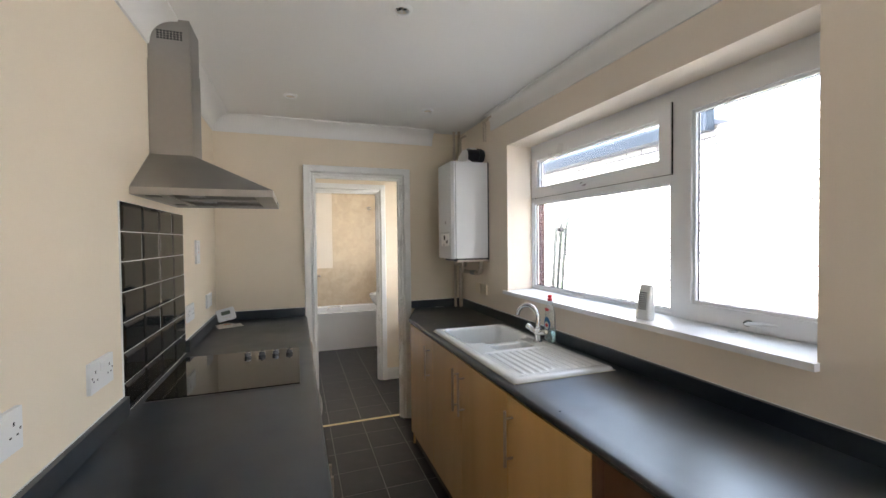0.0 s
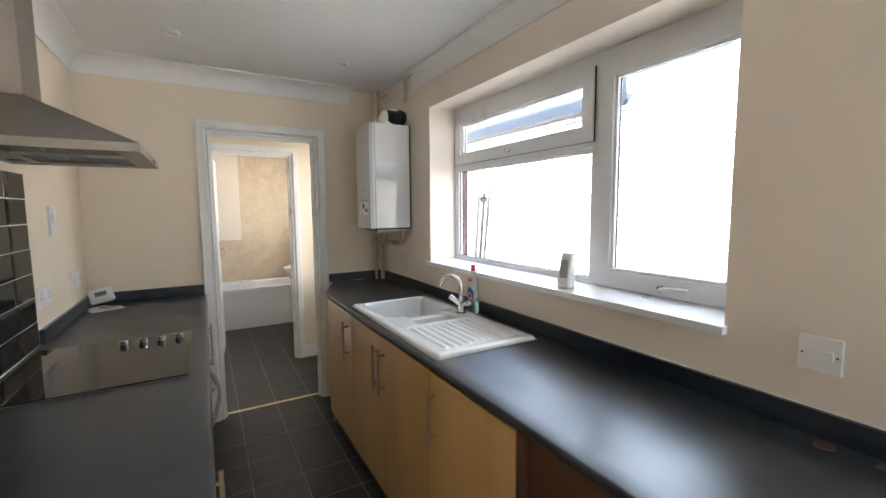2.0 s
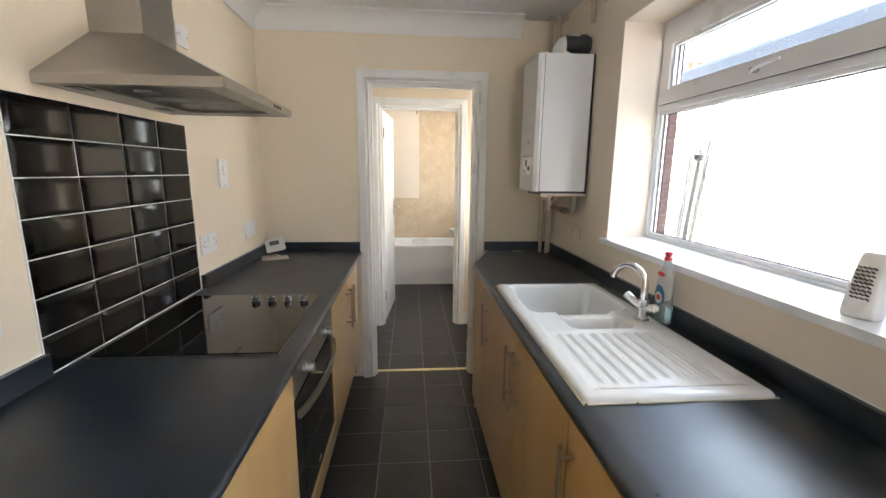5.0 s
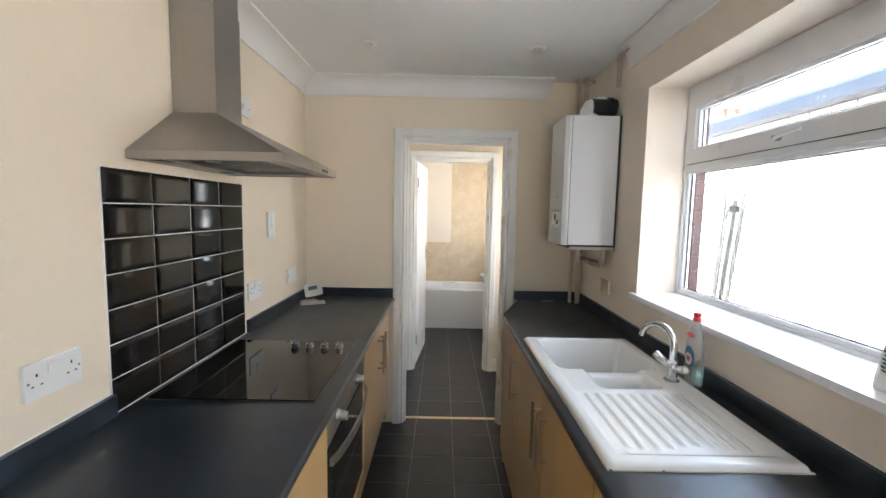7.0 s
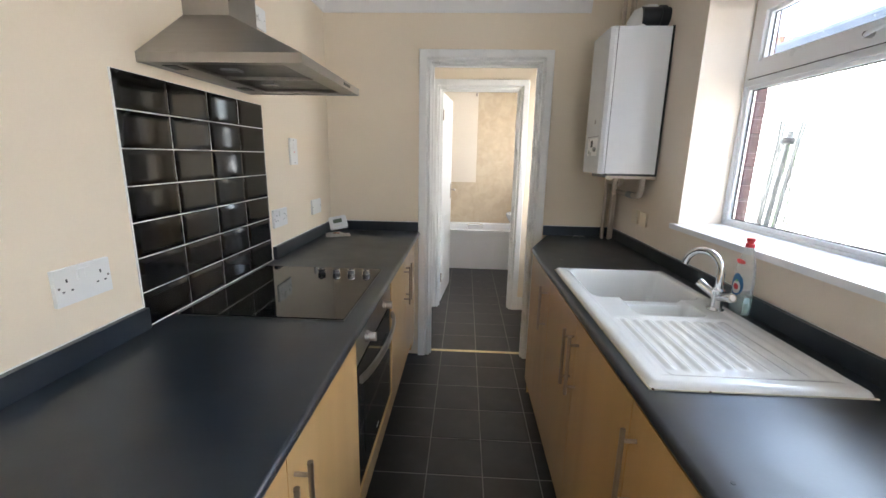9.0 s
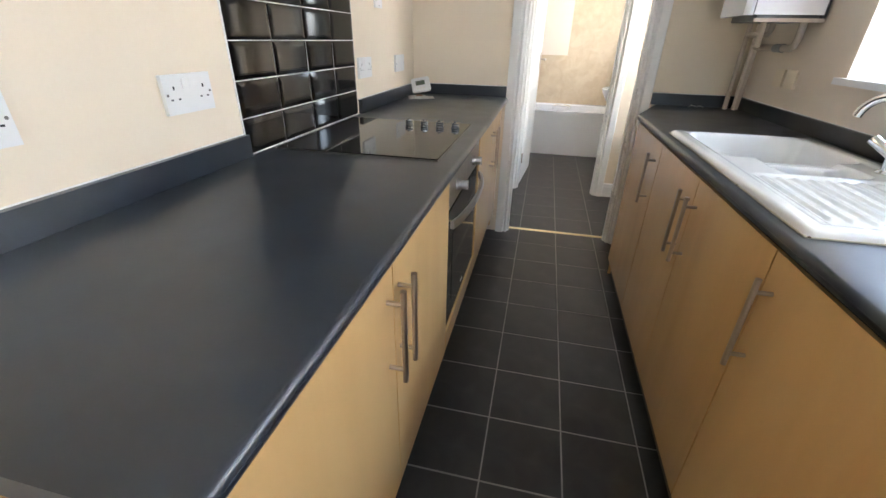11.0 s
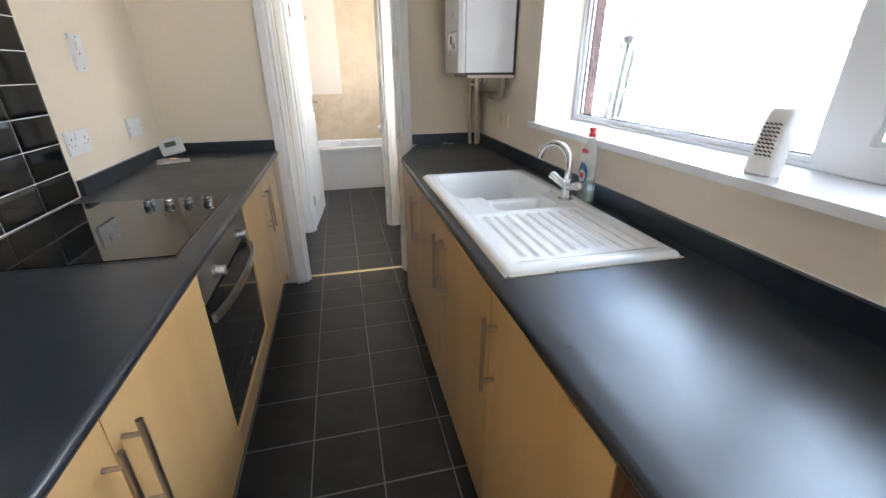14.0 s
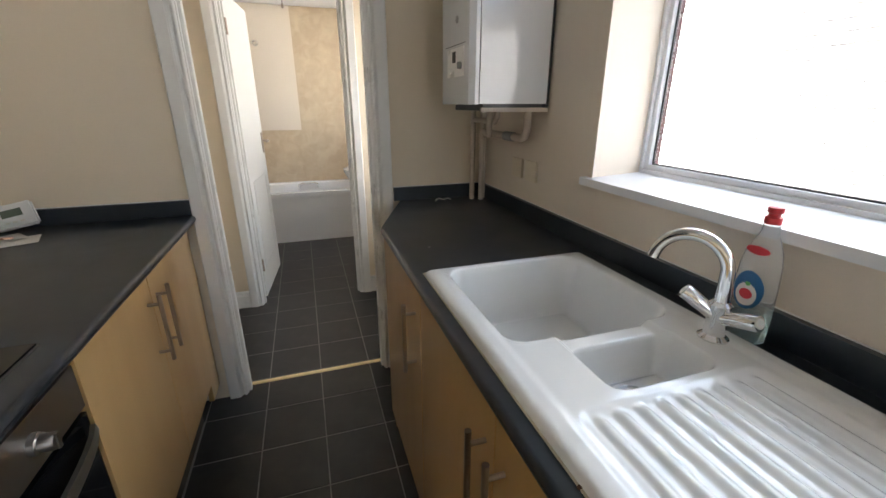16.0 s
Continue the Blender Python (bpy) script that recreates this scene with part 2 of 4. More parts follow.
def lathe(profile, at, axis="z", sides=24, bm=None):
    """A turned shape: (radius, height) pairs from one end to the other, closed at both ends."""
    way = {"z": Vector((0, 0, 1)), "x": Vector((1, 0, 0)), "-x": Vector((-1, 0, 0)), "y": Vector((0, 1, 0)), "-y": Vector((0, -1, 0)), "-z": Vector((0, 0, -1))}[axis] if isinstance(axis, str) else axis
    pts = [Vector(at) + Vector(way).normalized() * h for _, h in profile]
    bm = bm or bmesh.new()
    d = Vector(way).normalized()
    ref = d.orthogonal().normalized()
    other = d.cross(ref)
    rings = [[bm.verts.new(p + max(r, 1e-4) * (math.cos(a) * ref + math.sin(a) * other)) for a in (2 * math.pi * k / sides for k in range(sides))] for p, (r, _) in zip(pts, profile)]
    for r, s in zip(rings, rings[1:]):
        for k in range(sides):
            bm.faces.new((r[k], r[(k + 1) % sides], s[(k + 1) % sides], s[k]))
    bm.faces.new(rings[0][::-1])
    bm.faces.new(rings[-1])
    return bm


def arc(cx, cy, r, a0, a1, n):
    return [(cx + r * math.cos(radians(a0 + (a1 - a0) * k / n)), cy + r * math.sin(radians(a0 + (a1 - a0) * k / n))) for k in range(n + 1)]


def structure(name, bm, mat, label, category, **more):
    return tagged(part(name, bm, mat, None, **more), label, category, "", "structure")


# ---- the plan ----
XL, XR = -0.530, 1.357          # kitchen side walls
YN, YB = 3.208, -1.70           # wall with the doorway; wall behind
H = 2.37                        # ceiling
WT = 0.908                      # worktop height
LOB0, LOB1 = 3.313, 4.20         # lobby
BATH0, BATH1 = 4.30, 6.30       # bathroom
DX0, DX1, DH = 0.15, 0.82, 1.972  # clear doorway


def wall_with_door(name, y0, y1, x0, x1, top, a, b, h, label):
    bm = box(x0, a, y0, y1, 0, top)
    box(b, x1, y0, y1, 0, top, bm)
    box(a, b, y0, y1, h, top, bm)
    return structure(name, bm, CREAM, label, "wall")


wall_with_door("wall_north", YN, LOB0, XL, XR, H, DX0 - 0.02, DX1 + 0.02, DH + 0.02, "cream painted wall with a white framed doorway")
wall_with_door("wall_lobby", LOB1, BATH0, XL, XR, H, DX0 - 0.02, DX1 + 0.02, DH + 0.02, "cream painted lobby wall with the bathroom doorway")
structure("wall_west", box(XL - 0.12, XL, YB - 0.1, BATH1 + 0.1, 0, H), CREAM, "cream painted plaster wall behind the hob", "wall")
wall_with_door("wall_south", YB - 0.1, YB, XL, XR, H, 0.50, 1.30, 2.0, "plain cream painted wall with an open doorway")
structure("wall_bath_end", box(XL, XR, BATH1, BATH1 + 0.1, 0, H), CREAM, "cream bathroom end wall", "wall")

# east wall with the splayed window opening, a glazed gap in the lobby and one in the bathroom
WY0, WY1, WZ0, WZ1 = 0.62, 2.376, 1.105, 2.100
FX0, FX1 = 1.575, 1.645
FY0, FY1, FZ0, FZ1 = 0.585, 2.44, 1.105, 2.12


def splayed_wall(x0, xf, y0, y1, z0, z1):
    bm = bmesh.new()
    def rect(x, a, b, c, d):
        return [bm.verts.new((x, y, z)) for y, z in ((a, c), (b, c), (b, d), (a, d))]
    o0, i0 = rect(x0, y0, y1, z0, z1), rect(x0, WY0, WY1, WZ0, WZ1)
    o1, i1 = rect(xf, y0, y1, z0, z1), rect(xf, FY0, FY1, FZ0 - 0.004, FZ1)
    for k in range(4):
        j = (k + 1) % 4
        bm.faces.new((o0[k], o0[j], i0[j], i0[k]))
        bm.faces.new((o1[k], i1[k], i1[j], o1[j]))
        bm.faces.new((i0[k], i0[j], i1[j], i1[k]))
        bm.faces.new((o0[k], o1[k], o1[j], o0[j]))
    return bm


structure("wall_east", splayed_wall(XR, FX1, YB - 0.1, LOB0, 0, H), REVEAL, "cream painted wall with a deep window opening", "wall")


def wall_with_window(name, y0, y1, a, b, c, d, label):
    bm = box(XR, FX1, y0, a, 0, H)
    box(XR, FX1, b, y1, 0, H, bm)
    box(XR, FX1, a, b, 0, c, bm)
    box(XR, FX1, a, b, d, H, bm)
    return structure(name, bm, CREAM, label, "wall")


wall_with_window("wall_lobby_side", LOB0, LOB1 + 0.05, 3.42, 4.10, 0.9, 2.0, "cream lobby wall with a glazed opening")
wall_with_window("wall_bath_side", LOB1 + 0.05, BATH1 + 0.1, 4.95, 5.95, 1.15, 2.05, "cream bathroom wall with a window opening")

structure("ceiling_kitchen", box(XL, FX1, YB - 0.1, LOB0, H, H + 0.15), CEILING, "white painted plaster ceiling", "ceiling")
structure("ceiling_lobby", box(XL, FX1, LOB0, BATH0, H, H + 0.15), CEILING, "white painted lobby ceiling", "ceiling")
structure("ceiling_bathroom", box(XL, FX1, BATH0, BATH1 + 0.1, 2.27, H + 0.15), CEILING, "white bathroom ceiling", "ceiling")


# coving
def cove_outline(u, v, su, sv, r=0.088, w=0.088):
    """A concave quarter between a wall at u and a ceiling at v."""
    pts = [(u, v), (u, v - sv * (r + 0.022)), (u + su * 0.010, v - sv * (r + 0.022))]
    for k in range(9):
        a = radians(90 * k / 8)
        pts.append((u + su * (0.012 + w * (1 - math.cos(a))), v - sv * (0.012 + r * (1 - math.sin(a)))))
    pts += [(u + su * (w + 0.022), v - sv * 0.010), (u + su * (w + 0.022), v)]
    return pts


structure("cove_west", prism(cove_outline(XL, H, 1, 1), "y", YB, YN - 0.003), CEILING, "white plaster coving", "coving", smooth=True)
structure("cove_north", prism(cove_outline(YN, H, -1, 1), "x", XL + 0.003, 1.10), CEILING, "white plaster coving stopping short of the boiler", "coving", smooth=True)
structure("cove_east", prism(cove_outline(XR, H, -1, 1, 0.092, 0.036), "y", YB, 2.60), CEILING, "white plaster coving over the window", "coving", smooth=True)

# floor slab under the tiles and the yard
structure("floor", box(XL, XR, YB, BATH1, -0.12, -0.0007), GROUT_GREY, "dark grey tiled floor with pale joints", "floor")
structure("ground", box(-60, 60, -60, 60, -0.5, -0.125), CONCRETE, "grey concrete yard", "ground")


# ---- doorways ----
def architrave(parent, y, out, x0, x1, h, w=0.076):
    """Moulded boards round an opening. y: the wall's face, out: the way it stands proud."""
    prof = [(0, 0), (0, 0.009), (0.004, 0.013), (0.010, 0.013), (0.013, 0.006), (0.017, 0.006), (0.022, 0.011), (0.026, 0.019), (0.029, 0.020), (0.030, 0.024), (w - 0.004, 0.024), (w, 0.020), (w, 0)]
    def sweep(name, p):
        part(name, p, GLOSS_WHITE, parent)
    for side, s in ((x0, -1), (x1, 1)):
        bm = bmesh.new()
        lo = [bm.verts.new((side + s * (u + 0.004), y + out * v, 0)) for u, v in prof]
        hi = [bm.verts.new((side + s * (u + 0.004), y + out * v, h + 0.004 + u)) for u, v in prof]
        bm.faces.new(lo)
        bm.faces.new(hi)
        for i in range(len(prof)):
            j = (i + 1) % len(prof)
            bm.faces.new((lo[i], lo[j], hi[j], hi[i]))
        sweep("side_moulding", bm)
    bm = bmesh.new()
    a = [bm.verts.new((x0 - 0.004 - u, y + out * v, h + 0.004 + u)) for u, v in prof]
    b = [bm.verts.new((x1 + 0.004 + u, y + out * v, h + 0.004 + u)) for u, v in prof]
    bm.faces.new(a)
    bm.faces.new(b)
    for i in range(len(prof)):
        j = (i + 1) % len(prof)
        bm.faces.new((a[i], a[j], b[j], b[i]))
    sweep("head_moulding", bm)


def doorframe(name, y0, y1, x0, x1, h, stop, label):
    t = thing(name, ((x0 + x1) / 2, y0, 0), label, "door frame", "", "structure")
    part("jamb", box(x0 - 0.02, x0, y0 - 0.001, y1 + 0.001, 0, h + 0.02), GLOSS_WHITE, t)
    part("jamb", box(x1, x1 + 0.02, y0 - 0.001, y1 + 0.001, 0, h + 0.02), GLOSS_WHITE, t)
    part("head", box(x0, x1, y0 - 0.001, y1 + 0.001, h, h + 0.02), GLOSS_WHITE, t)
    part("stop", box(x0, x0 + 0.012, stop, stop + 0.035, 0, h), GLOSS_WHITE, t, bevel=0.002)
    part("stop", box(x1 - 0.012, x1, stop, stop + 0.035, 0, h), GLOSS_WHITE, t, bevel=0.002)
    part("head_stop", box(x0 + 0.012, x1 - 0.012, stop, stop + 0.035, h - 0.012, h), GLOSS_WHITE, t, bevel=0.002)
    architrave(t, y0, -1, x0, x1, h)
    architrave(t, y1, 1, x0, x1, h)
    return t


doorframe("door_1", YN, LOB0, DX0, DX1, DH, 3.225, "white painted moulded door frame without a door")
doorframe("door_2", LOB1, BATH0, DX0, DX1, DH, 4.225, "white painted moulded bathroom door frame")
part("threshold_strip", prism([(3.266, 0.0), (3.271, 0.005), (3.288, 0.005), (3.293, 0.0)], "x", DX0, DX1), BRASS, None)
tagged(bpy.data.objects["threshold_strip"], "polished brass strip across the doorway floor", "threshold strip", "", "structure")


def skirting(name, x0, x1, y, out):
    prof = [(y, 0), (y + out * 0.016, 0), (y + out * 0.016, 0.085), (y + out * 0.011, 0.098), (y + out * 0.009, 0.112), (y, 0.12)]
    return structure(name, prism(prof, "x", x0, x1), GLOSS_WHITE, "white moulded skirting board", "skirting")


skirting("baseboard_1", XL, DX0 - 0.078, LOB1, -1)
skirting("baseboard_2", DX1 + 0.078, XR, LOB1, -1)


def window_unit():
    w = thing("window_1", (FX0, (FY0 + FY1) / 2, FZ0), "white plastic double-glazed window with a top vent and a side casement", "window", "", "structure")
    fx0, fx1 = FX0, FX1
    bx = 0.035
    def bar(name, y0, y1, z0, z1, x0=fx0, x1=fx1, parent=w, bev=0.004):
        return part(name, box(x0, x1, y0, y1, z0, z1), UPVC, parent, bevel=bev)
    MY0, MY1 = 1.240, 1.282
    bar("frame_bottom", FY0, FY1, FZ0, FZ0 + 0.031)
    bar("frame_top", FY0, FY1, FZ1 - 0.062, FZ1)
    bar("frame_side", 2.414, FY1, FZ0 + 0.031, FZ1 - 0.062, fx0, fx0 + 0.044)
    bar("frame_side", FY0, 0.655, FZ0 + 0.031, FZ1 - 0.062)
    bar("mullion", MY0, MY1, FZ0 + 0.031, FZ1 - 0.062)
    bar("transom", MY1, 2.414, 1.724, 1.757)
    # glazing beads of the fixed pane
    def beads(y0, y1, z0, z1, x, parent, t=0.018):
        for a, b, c, d in ((y0, y1, z0, z0 + t), (y0, y1, z1 - t, z1), (y0, y0 + t, z0 + t, z1 - t), (y1 - t, y1, z0 + t, z1 - t)):
            part("glazing_bead", box(x, x + 0.022, a, b, c, d), UPVC, parent, bevel=0.003)
    def seal(y0, y1, z0, z1, x, parent, t=0.004):
        bm = bmesh.new()
        for a, b, c, d in ((y0, y1, z0, z0 + t), (y0, y1, z1 - t, z1), (y0, y0 + t, z0 + t, z1 - t), (y1 - t, y1, z0 + t, z1 - t)):
            box(x, x + 0.006, a, b, c, d, bm)
        part("rubber_seal", bm, DARK_PLASTIC, parent)
    def pane(y0, y1, z0, z1, x, parent):
        p = part("pane", box(x, x + 0.004, y0, y1, z0, z1), GLASS, parent, "clear glass with dried rain spots")
        p.visible_shadow = False
        return p
    beads(MY1, 2.414, FZ0 + 0.031, 1.724, fx0 + 0.012, w, 0.015)
    seal(MY1 + 0.015, 2.399, FZ0 + 0.046, 1.709, fx0 + 0.026, w)
    pane(MY1 + 0.011, 2.403, FZ0 + 0.042, 1.713, fx0 + 0.036, w)
    def sash(name, y0, y1, z0, z1, wide):
        s = part(name, box(fx0 - 0.016, fx0 + 0.040, y0, y1, z0, z0 + wide), UPVC, w, bevel=0.005)
        for a, b, c, d in ((y0, y1, z1 - wide, z1), (y0, y0 + wide, z0 + wide, z1 - wide), (y1 - wide, y1, z0 + wide, z1 - wide)):
            part("sash_rail", box(fx0 - 0.016, fx0 + 0.040, a, b, c, d), UPVC, s, bevel=0.005)
        # Thin dark strips round the sash put its shadow gap into colour.
        gap, g = bmesh.new(), 0.0014
        for a, b, c, d in ((y0 - g, y1 + g, z0 - g, z0), (y0 - g, y1 + g, z1, z1 + g), (y0 - g, y0, z0, z1), (y1, y1 + g, z0, z1)):
            box(fx0 - 0.009, fx0 - 0.001, a, b, c, d, gap)
        part("shadow_gap", gap, DARK_PLASTIC, s)
        gy0, gy1, gz0, gz1 = y0 + wide, y1 - wide, z0 + wide, z1 - wide
        beads(gy0 - 0.004, gy1 + 0.004, gz0 - 0.004, gz1 + 0.004, fx0 - 0.004, s, 0.016)
        seal(gy0 + 0.010, gy1 - 0.010, gz0 + 0.010, gz1 - 0.010, fx0 + 0.012, s)
        pane(gy0, gy1, gz0, gz1, fx0 + 0.022, s)
        return s
    v = sash("top_vent_sash", MY1 - 0.010, 2.392, 1.750, 2.062, 0.060)
    c = sash("casement_sash", 0.640, MY0 + 0.002, FZ0 + 0.022, 2.068, 0.070)
    # catches
    def catch(y, z, parent, s):
        bm = lathe([(0.012, 0), (0.012, 0.014), (0.008, 0.018)], (fx0 - 0.016, y, z), "-x", 14)
        h = part("catch_boss", bm, GREY_PLASTIC, parent, smooth=True)
        part("catch_handle", tube([(fx0 - 0.030, y + 0.010 * s, z - 0.004), (fx0 - 0.040, y - 0.02 * s, z + 0.002), (fx0 - 0.040, y - 0.06 * s, z + 0.008), (fx0 - 0.034, y - 0.105 * s, z + 0.010)], [0.006, 0.008, 0.0065, 0.004], 10), UPVC, h, smooth=True)
        part("key_hole", lathe([(0.0075, 0), (0.0075, 0.004)], (fx0 - 0.034, y, z), "-x", 12), DARK_PLASTIC, h)
    catch(1.84, 1.782, v, 1)
    catch(0.935, 1.158, c, 1)
    return w


window_unit()
SILLX = 1.330
sill = structure("window_sill", prism([(WY0 - 0.008, 1.102), (WY1 + 0.026, 1.102), (WY1 + 0.026, 1.125), (WY0 - 0.008, 1.125)], "x", SILLX, SILLX + 0.024), SILL, "white painted window board", "window sill", bevel=0.004)
structure("window_board", prism([(SILLX + 0.020, WY0 + 0.002), (FX0 + 0.002, FY0 + 0.004), (FX0 + 0.002, FY1 - 0.004), (SILLX + 0.020, WY1 - 0.002)], "z", 1.1058, 1.1245), SILL, "white window board with soft sheen", "window sill")


# ---- worktops ----
def worktop(name, outline_x0, front, y0, y1, chamfer=None, label="", hole=None):
    """Post-formed board with a rounded front edge. front: its x; outline_x0: the wall side's x."""
    s = 1 if front > outline_x0 else -1
    r = 0.012
    prof = [(outline_x0, WT - 0.031), (front - s * 0.010, WT - 0.031)]
    prof += [(front - s * r + s * r * math.cos(radians(a)), (WT - r if a > 0 else WT - r - 0.004) + r * math.sin(radians(a))) for a in (-80, -40, -1, 1, 30, 60, 90)]
    prof += [(outline_x0, WT)]
    bm = prism(prof, "y", y0, y1)
    if chamfer:
        (ax, ay), (bx, by) = chamfer
        nrm = Vector((by - ay, -(bx - ax), 0)).normalized()
        bmesh.ops.bisect_plane(bm, geom=bm.verts[:] + bm.edges[:] + bm.faces[:], plane_co=(ax, ay, 0), plane_no=-nrm, clear_outer=True)
        bmesh.ops.holes_fill(bm, edges=[e for e in bm.edges if len(e.link_faces) == 1])
    if hole:
        a, b, c, d = hole
        for co, no in (((a, 0, 0), (1, 0, 0)), ((b, 0, 0), (1, 0, 0)), ((0, c, 0), (0, 1, 0)), ((0, d, 0), (0, 1, 0))):
            bmesh.ops.bisect_plane(bm, geom=bm.verts[:] + bm.edges[:] + bm.faces[:], plane_co=co, plane_no=no)
        inside = [f for f in bm.faces if abs(f.normal.z) > 0.9 and a < f.calc_center_median().x < b and c < f.calc_center_median().y < d]
        bmesh.ops.delete(bm, geom=inside, context="FACES")
    ob = part(name, bm, SLATE, None, smooth=True)
    return tagged(ob, label, "worktop")


FLX, FRX = 0.081, 0.766
wl = worktop("worktop", XL + 0.001, FLX, 0.600, YN - 0.001, None, "dark slate laminate worktop carrying the hob")
wr = worktop("worktop", XR - 0.001, FRX, -0.95, YN - 0.001, ((FRX, 2.765), (0.905, 3.12)), "dark slate laminate worktop carrying the sink", (0.83, 1.262, 1.70, 2.285))


def upstand(name, x0, x1, y0, y1, h=0.062):
    ob = part(name, box(x0, x1, y0, y1, WT + 0.0005, WT + h), SLATE, None, bevel=0.004)
    return tagged(ob, "dark slate laminate upstand along the wall", "upstand", "", "structure")


def bead(parent, pts):
    part("sealant_bead", tube(pts, 0.0022, 6), GROUT_WHITE, parent, "thin white sealant bead")


zt = WT + 0.0625
bead(wl, [(XL + 0.002, 0.602, zt), (XL + 0.002, 1.516, zt)])
bead(wl, [(XL + 0.002, 2.325, zt), (XL + 0.002, YN - 0.003, zt)])
bead(wl, [(XL + 0.003, YN - 0.002, zt), (0.068, YN - 0.002, zt)])
bead(wr, [(XR - 0.002, -0.95, zt), (XR - 0.002, YN - 0.003, zt)])
bead(wr, [(0.906, YN - 0.002, zt), (XR - 0.003, YN - 0.002, zt)])
part("front_edge", box(FLX - 0.0001, FLX + 0.0007, 0.602, YN - 0.01, WT - 0.016, WT - 0.012), SLATE, wl)
part("front_edge", box(FRX - 0.0007, FRX + 0.0001, -0.95, 2.762, WT - 0.016, WT - 0.012), SLATE, wr)
upstand("upstand_west", XL + 0.001, XL + 0.019, 0.600, 1.516)
upstand("upstand_west", XL + 0.001, XL + 0.019, 2.325, YN - 0.019)
upstand("upstand_north", XL + 0.001, 0.068, YN - 0.019, YN - 0.001)
upstand("upstand_north", 0.906, XR - 0.019, YN - 0.019, YN - 0.001)
upstand("upstand_east", XR - 0.019, XR - 0.001, -0.95, YN - 0.001)


# ---- cabinets ----
def bar_handle(parent, x, y, z0, z1, out):
    """An upright steel bar on two posts; x: the door's face, out: the way it stands off."""
    hx = x + out * 0.033
    h = part("handle", tube([(hx, y, z0), (hx, y, z1)], 0.0060, 12), BRUSHED, parent, "brushed steel bar handle", smooth=True)
    for z in (z0 + 0.030, z1 - 0.030):
        part("handle_post", tube([(x, y, z), (hx, y, z)], 0.0048, 10), BRUSHED, h, smooth=True)


def base_unit(x_face, out, y0, y1, doors, x_wall, label, z1=0.871, side=0.876):
    """A base cabinet. doors: (y0, y1, handle y)."""
    z0 = 0.228 if out > 0 else 0.100
    low = z0 + 0.004
    t = thing("base_cabinet", ((x_face + x_wall) / 2, (y0 + y1) / 2, 0), label, "cabinet", "base cabinets")
    xf = x_face - out * 0.019
    lo, hi = sorted((x_wall + out * 0.002, xf - out * 0.002))
    bm = bmesh.new()
    for a, b, c, d in ((y0, y0 + 0.016, low, side), (y1 - 0.016, y1, low, side), (y0 + 0.016, y1 - 0.016, low, low + 0.016)):
        box(lo, hi, a, b, c, d, bm)
    box(*sorted((x_wall + out * 0.002, x_wall + out * 0.01)), y0 + 0.016, y1 - 0.016, low + 0.016, min(side, 0.852), bm)
    part("body", bm, CARCASS, t)
    for k in (0, 1):
        yy = (y0 + 0.08, y1 - 0.08)[k]
        part("leg", tube([(xf - out * 0.12, yy, 0), (xf - out * 0.12, yy, low)], 0.02, 10), DARK_PLASTIC, t)
    for a, b, hy in doors:
        d = part("door", box(*sorted((xf, x_face)), a + 0.0015, b - 0.0015, z0, z1), MAPLE, t, "glossy maple-look door", bevel=0.0025)
        if hy is not None:
            bar_handle(d, x_face, hy, 0.610, 0.824, out)
    return t


LF, RF = 0.060, 0.775           # door faces
base_unit(LF, 1, 0.618, 1.598, [(0.618, 1.098, 1.062), (1.098, 1.598, 1.128)], XL, "maple-look double-door base cabinet beside the oven")
base_unit(LF, 1, 2.198, 3.055, [(2.200, 2.628, 2.588), (2.628, 3.055, 2.668)], XL, "maple-look double-door base cabinet next to the doorway")
base_unit(RF, -1, 0.834, 1.318, [(0.834, 1.318, 1.278)], XR, "maple-look single-door base cabinet at the open end")
base_unit(RF, -1, 1.320, 2.252, [(1.320, 1.795, 1.757), (1.795, 2.252, 1.830)], XR, "maple-look double-door base cabinet under the sink", side=0.70)
base_unit(RF, -1, 2.254, 2.760, [(2.254, 2.760, 2.307)], XR, "maple-look single-door base cabinet under the sink end", side=0.70)

tagged(part("filler_panel", box(0.020, 0.040, 3.057, YN - 0.024, 0.100, 0.876), MAPLE), "maple-look filler strip beside the door frame", "filler panel")
tagged(part("end_panel", prism([(0.790, 2.762), (0.905, 3.10), (0.905, YN - 0.024), (0.925, YN - 0.024), (0.925, 3.09), (0.806, 2.762)], "z", 0.0, 0.876), MAPLE), "maple-look angled end panel by the doorway", "cabinet panel")
# Panel runs out to the door face; its dark edge stands in for a shaded gap.
tagged(part("end_panel", box(RF + 0.001, XR - 0.003, 0.814, 0.8325, 0.0, 0.876), CARCASS), "dark brown end panel, front edge doubling as the shaded gap", "cabinet panel")
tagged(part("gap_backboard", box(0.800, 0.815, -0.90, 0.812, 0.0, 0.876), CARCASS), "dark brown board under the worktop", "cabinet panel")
tagged(part("plinth", box(-0.034, -0.018, 0.618, 3.055, 0.001, 0.232), PLINTH), "dark plinth under the base cabinets", "plinth")
tagged(part("plinth", box(0.810, 0.826, 0.834, 2.76, 0.001, 0.104), PLINTH), "dark plinth under the sink cabinets", "plinth")
tagged(part("end_panel", box(XL + 0.002, LF, 0.600, 0.617, 0.0, 0.873), MAPLE), "maple-look end panel of the cabinet run", "cabinet panel")


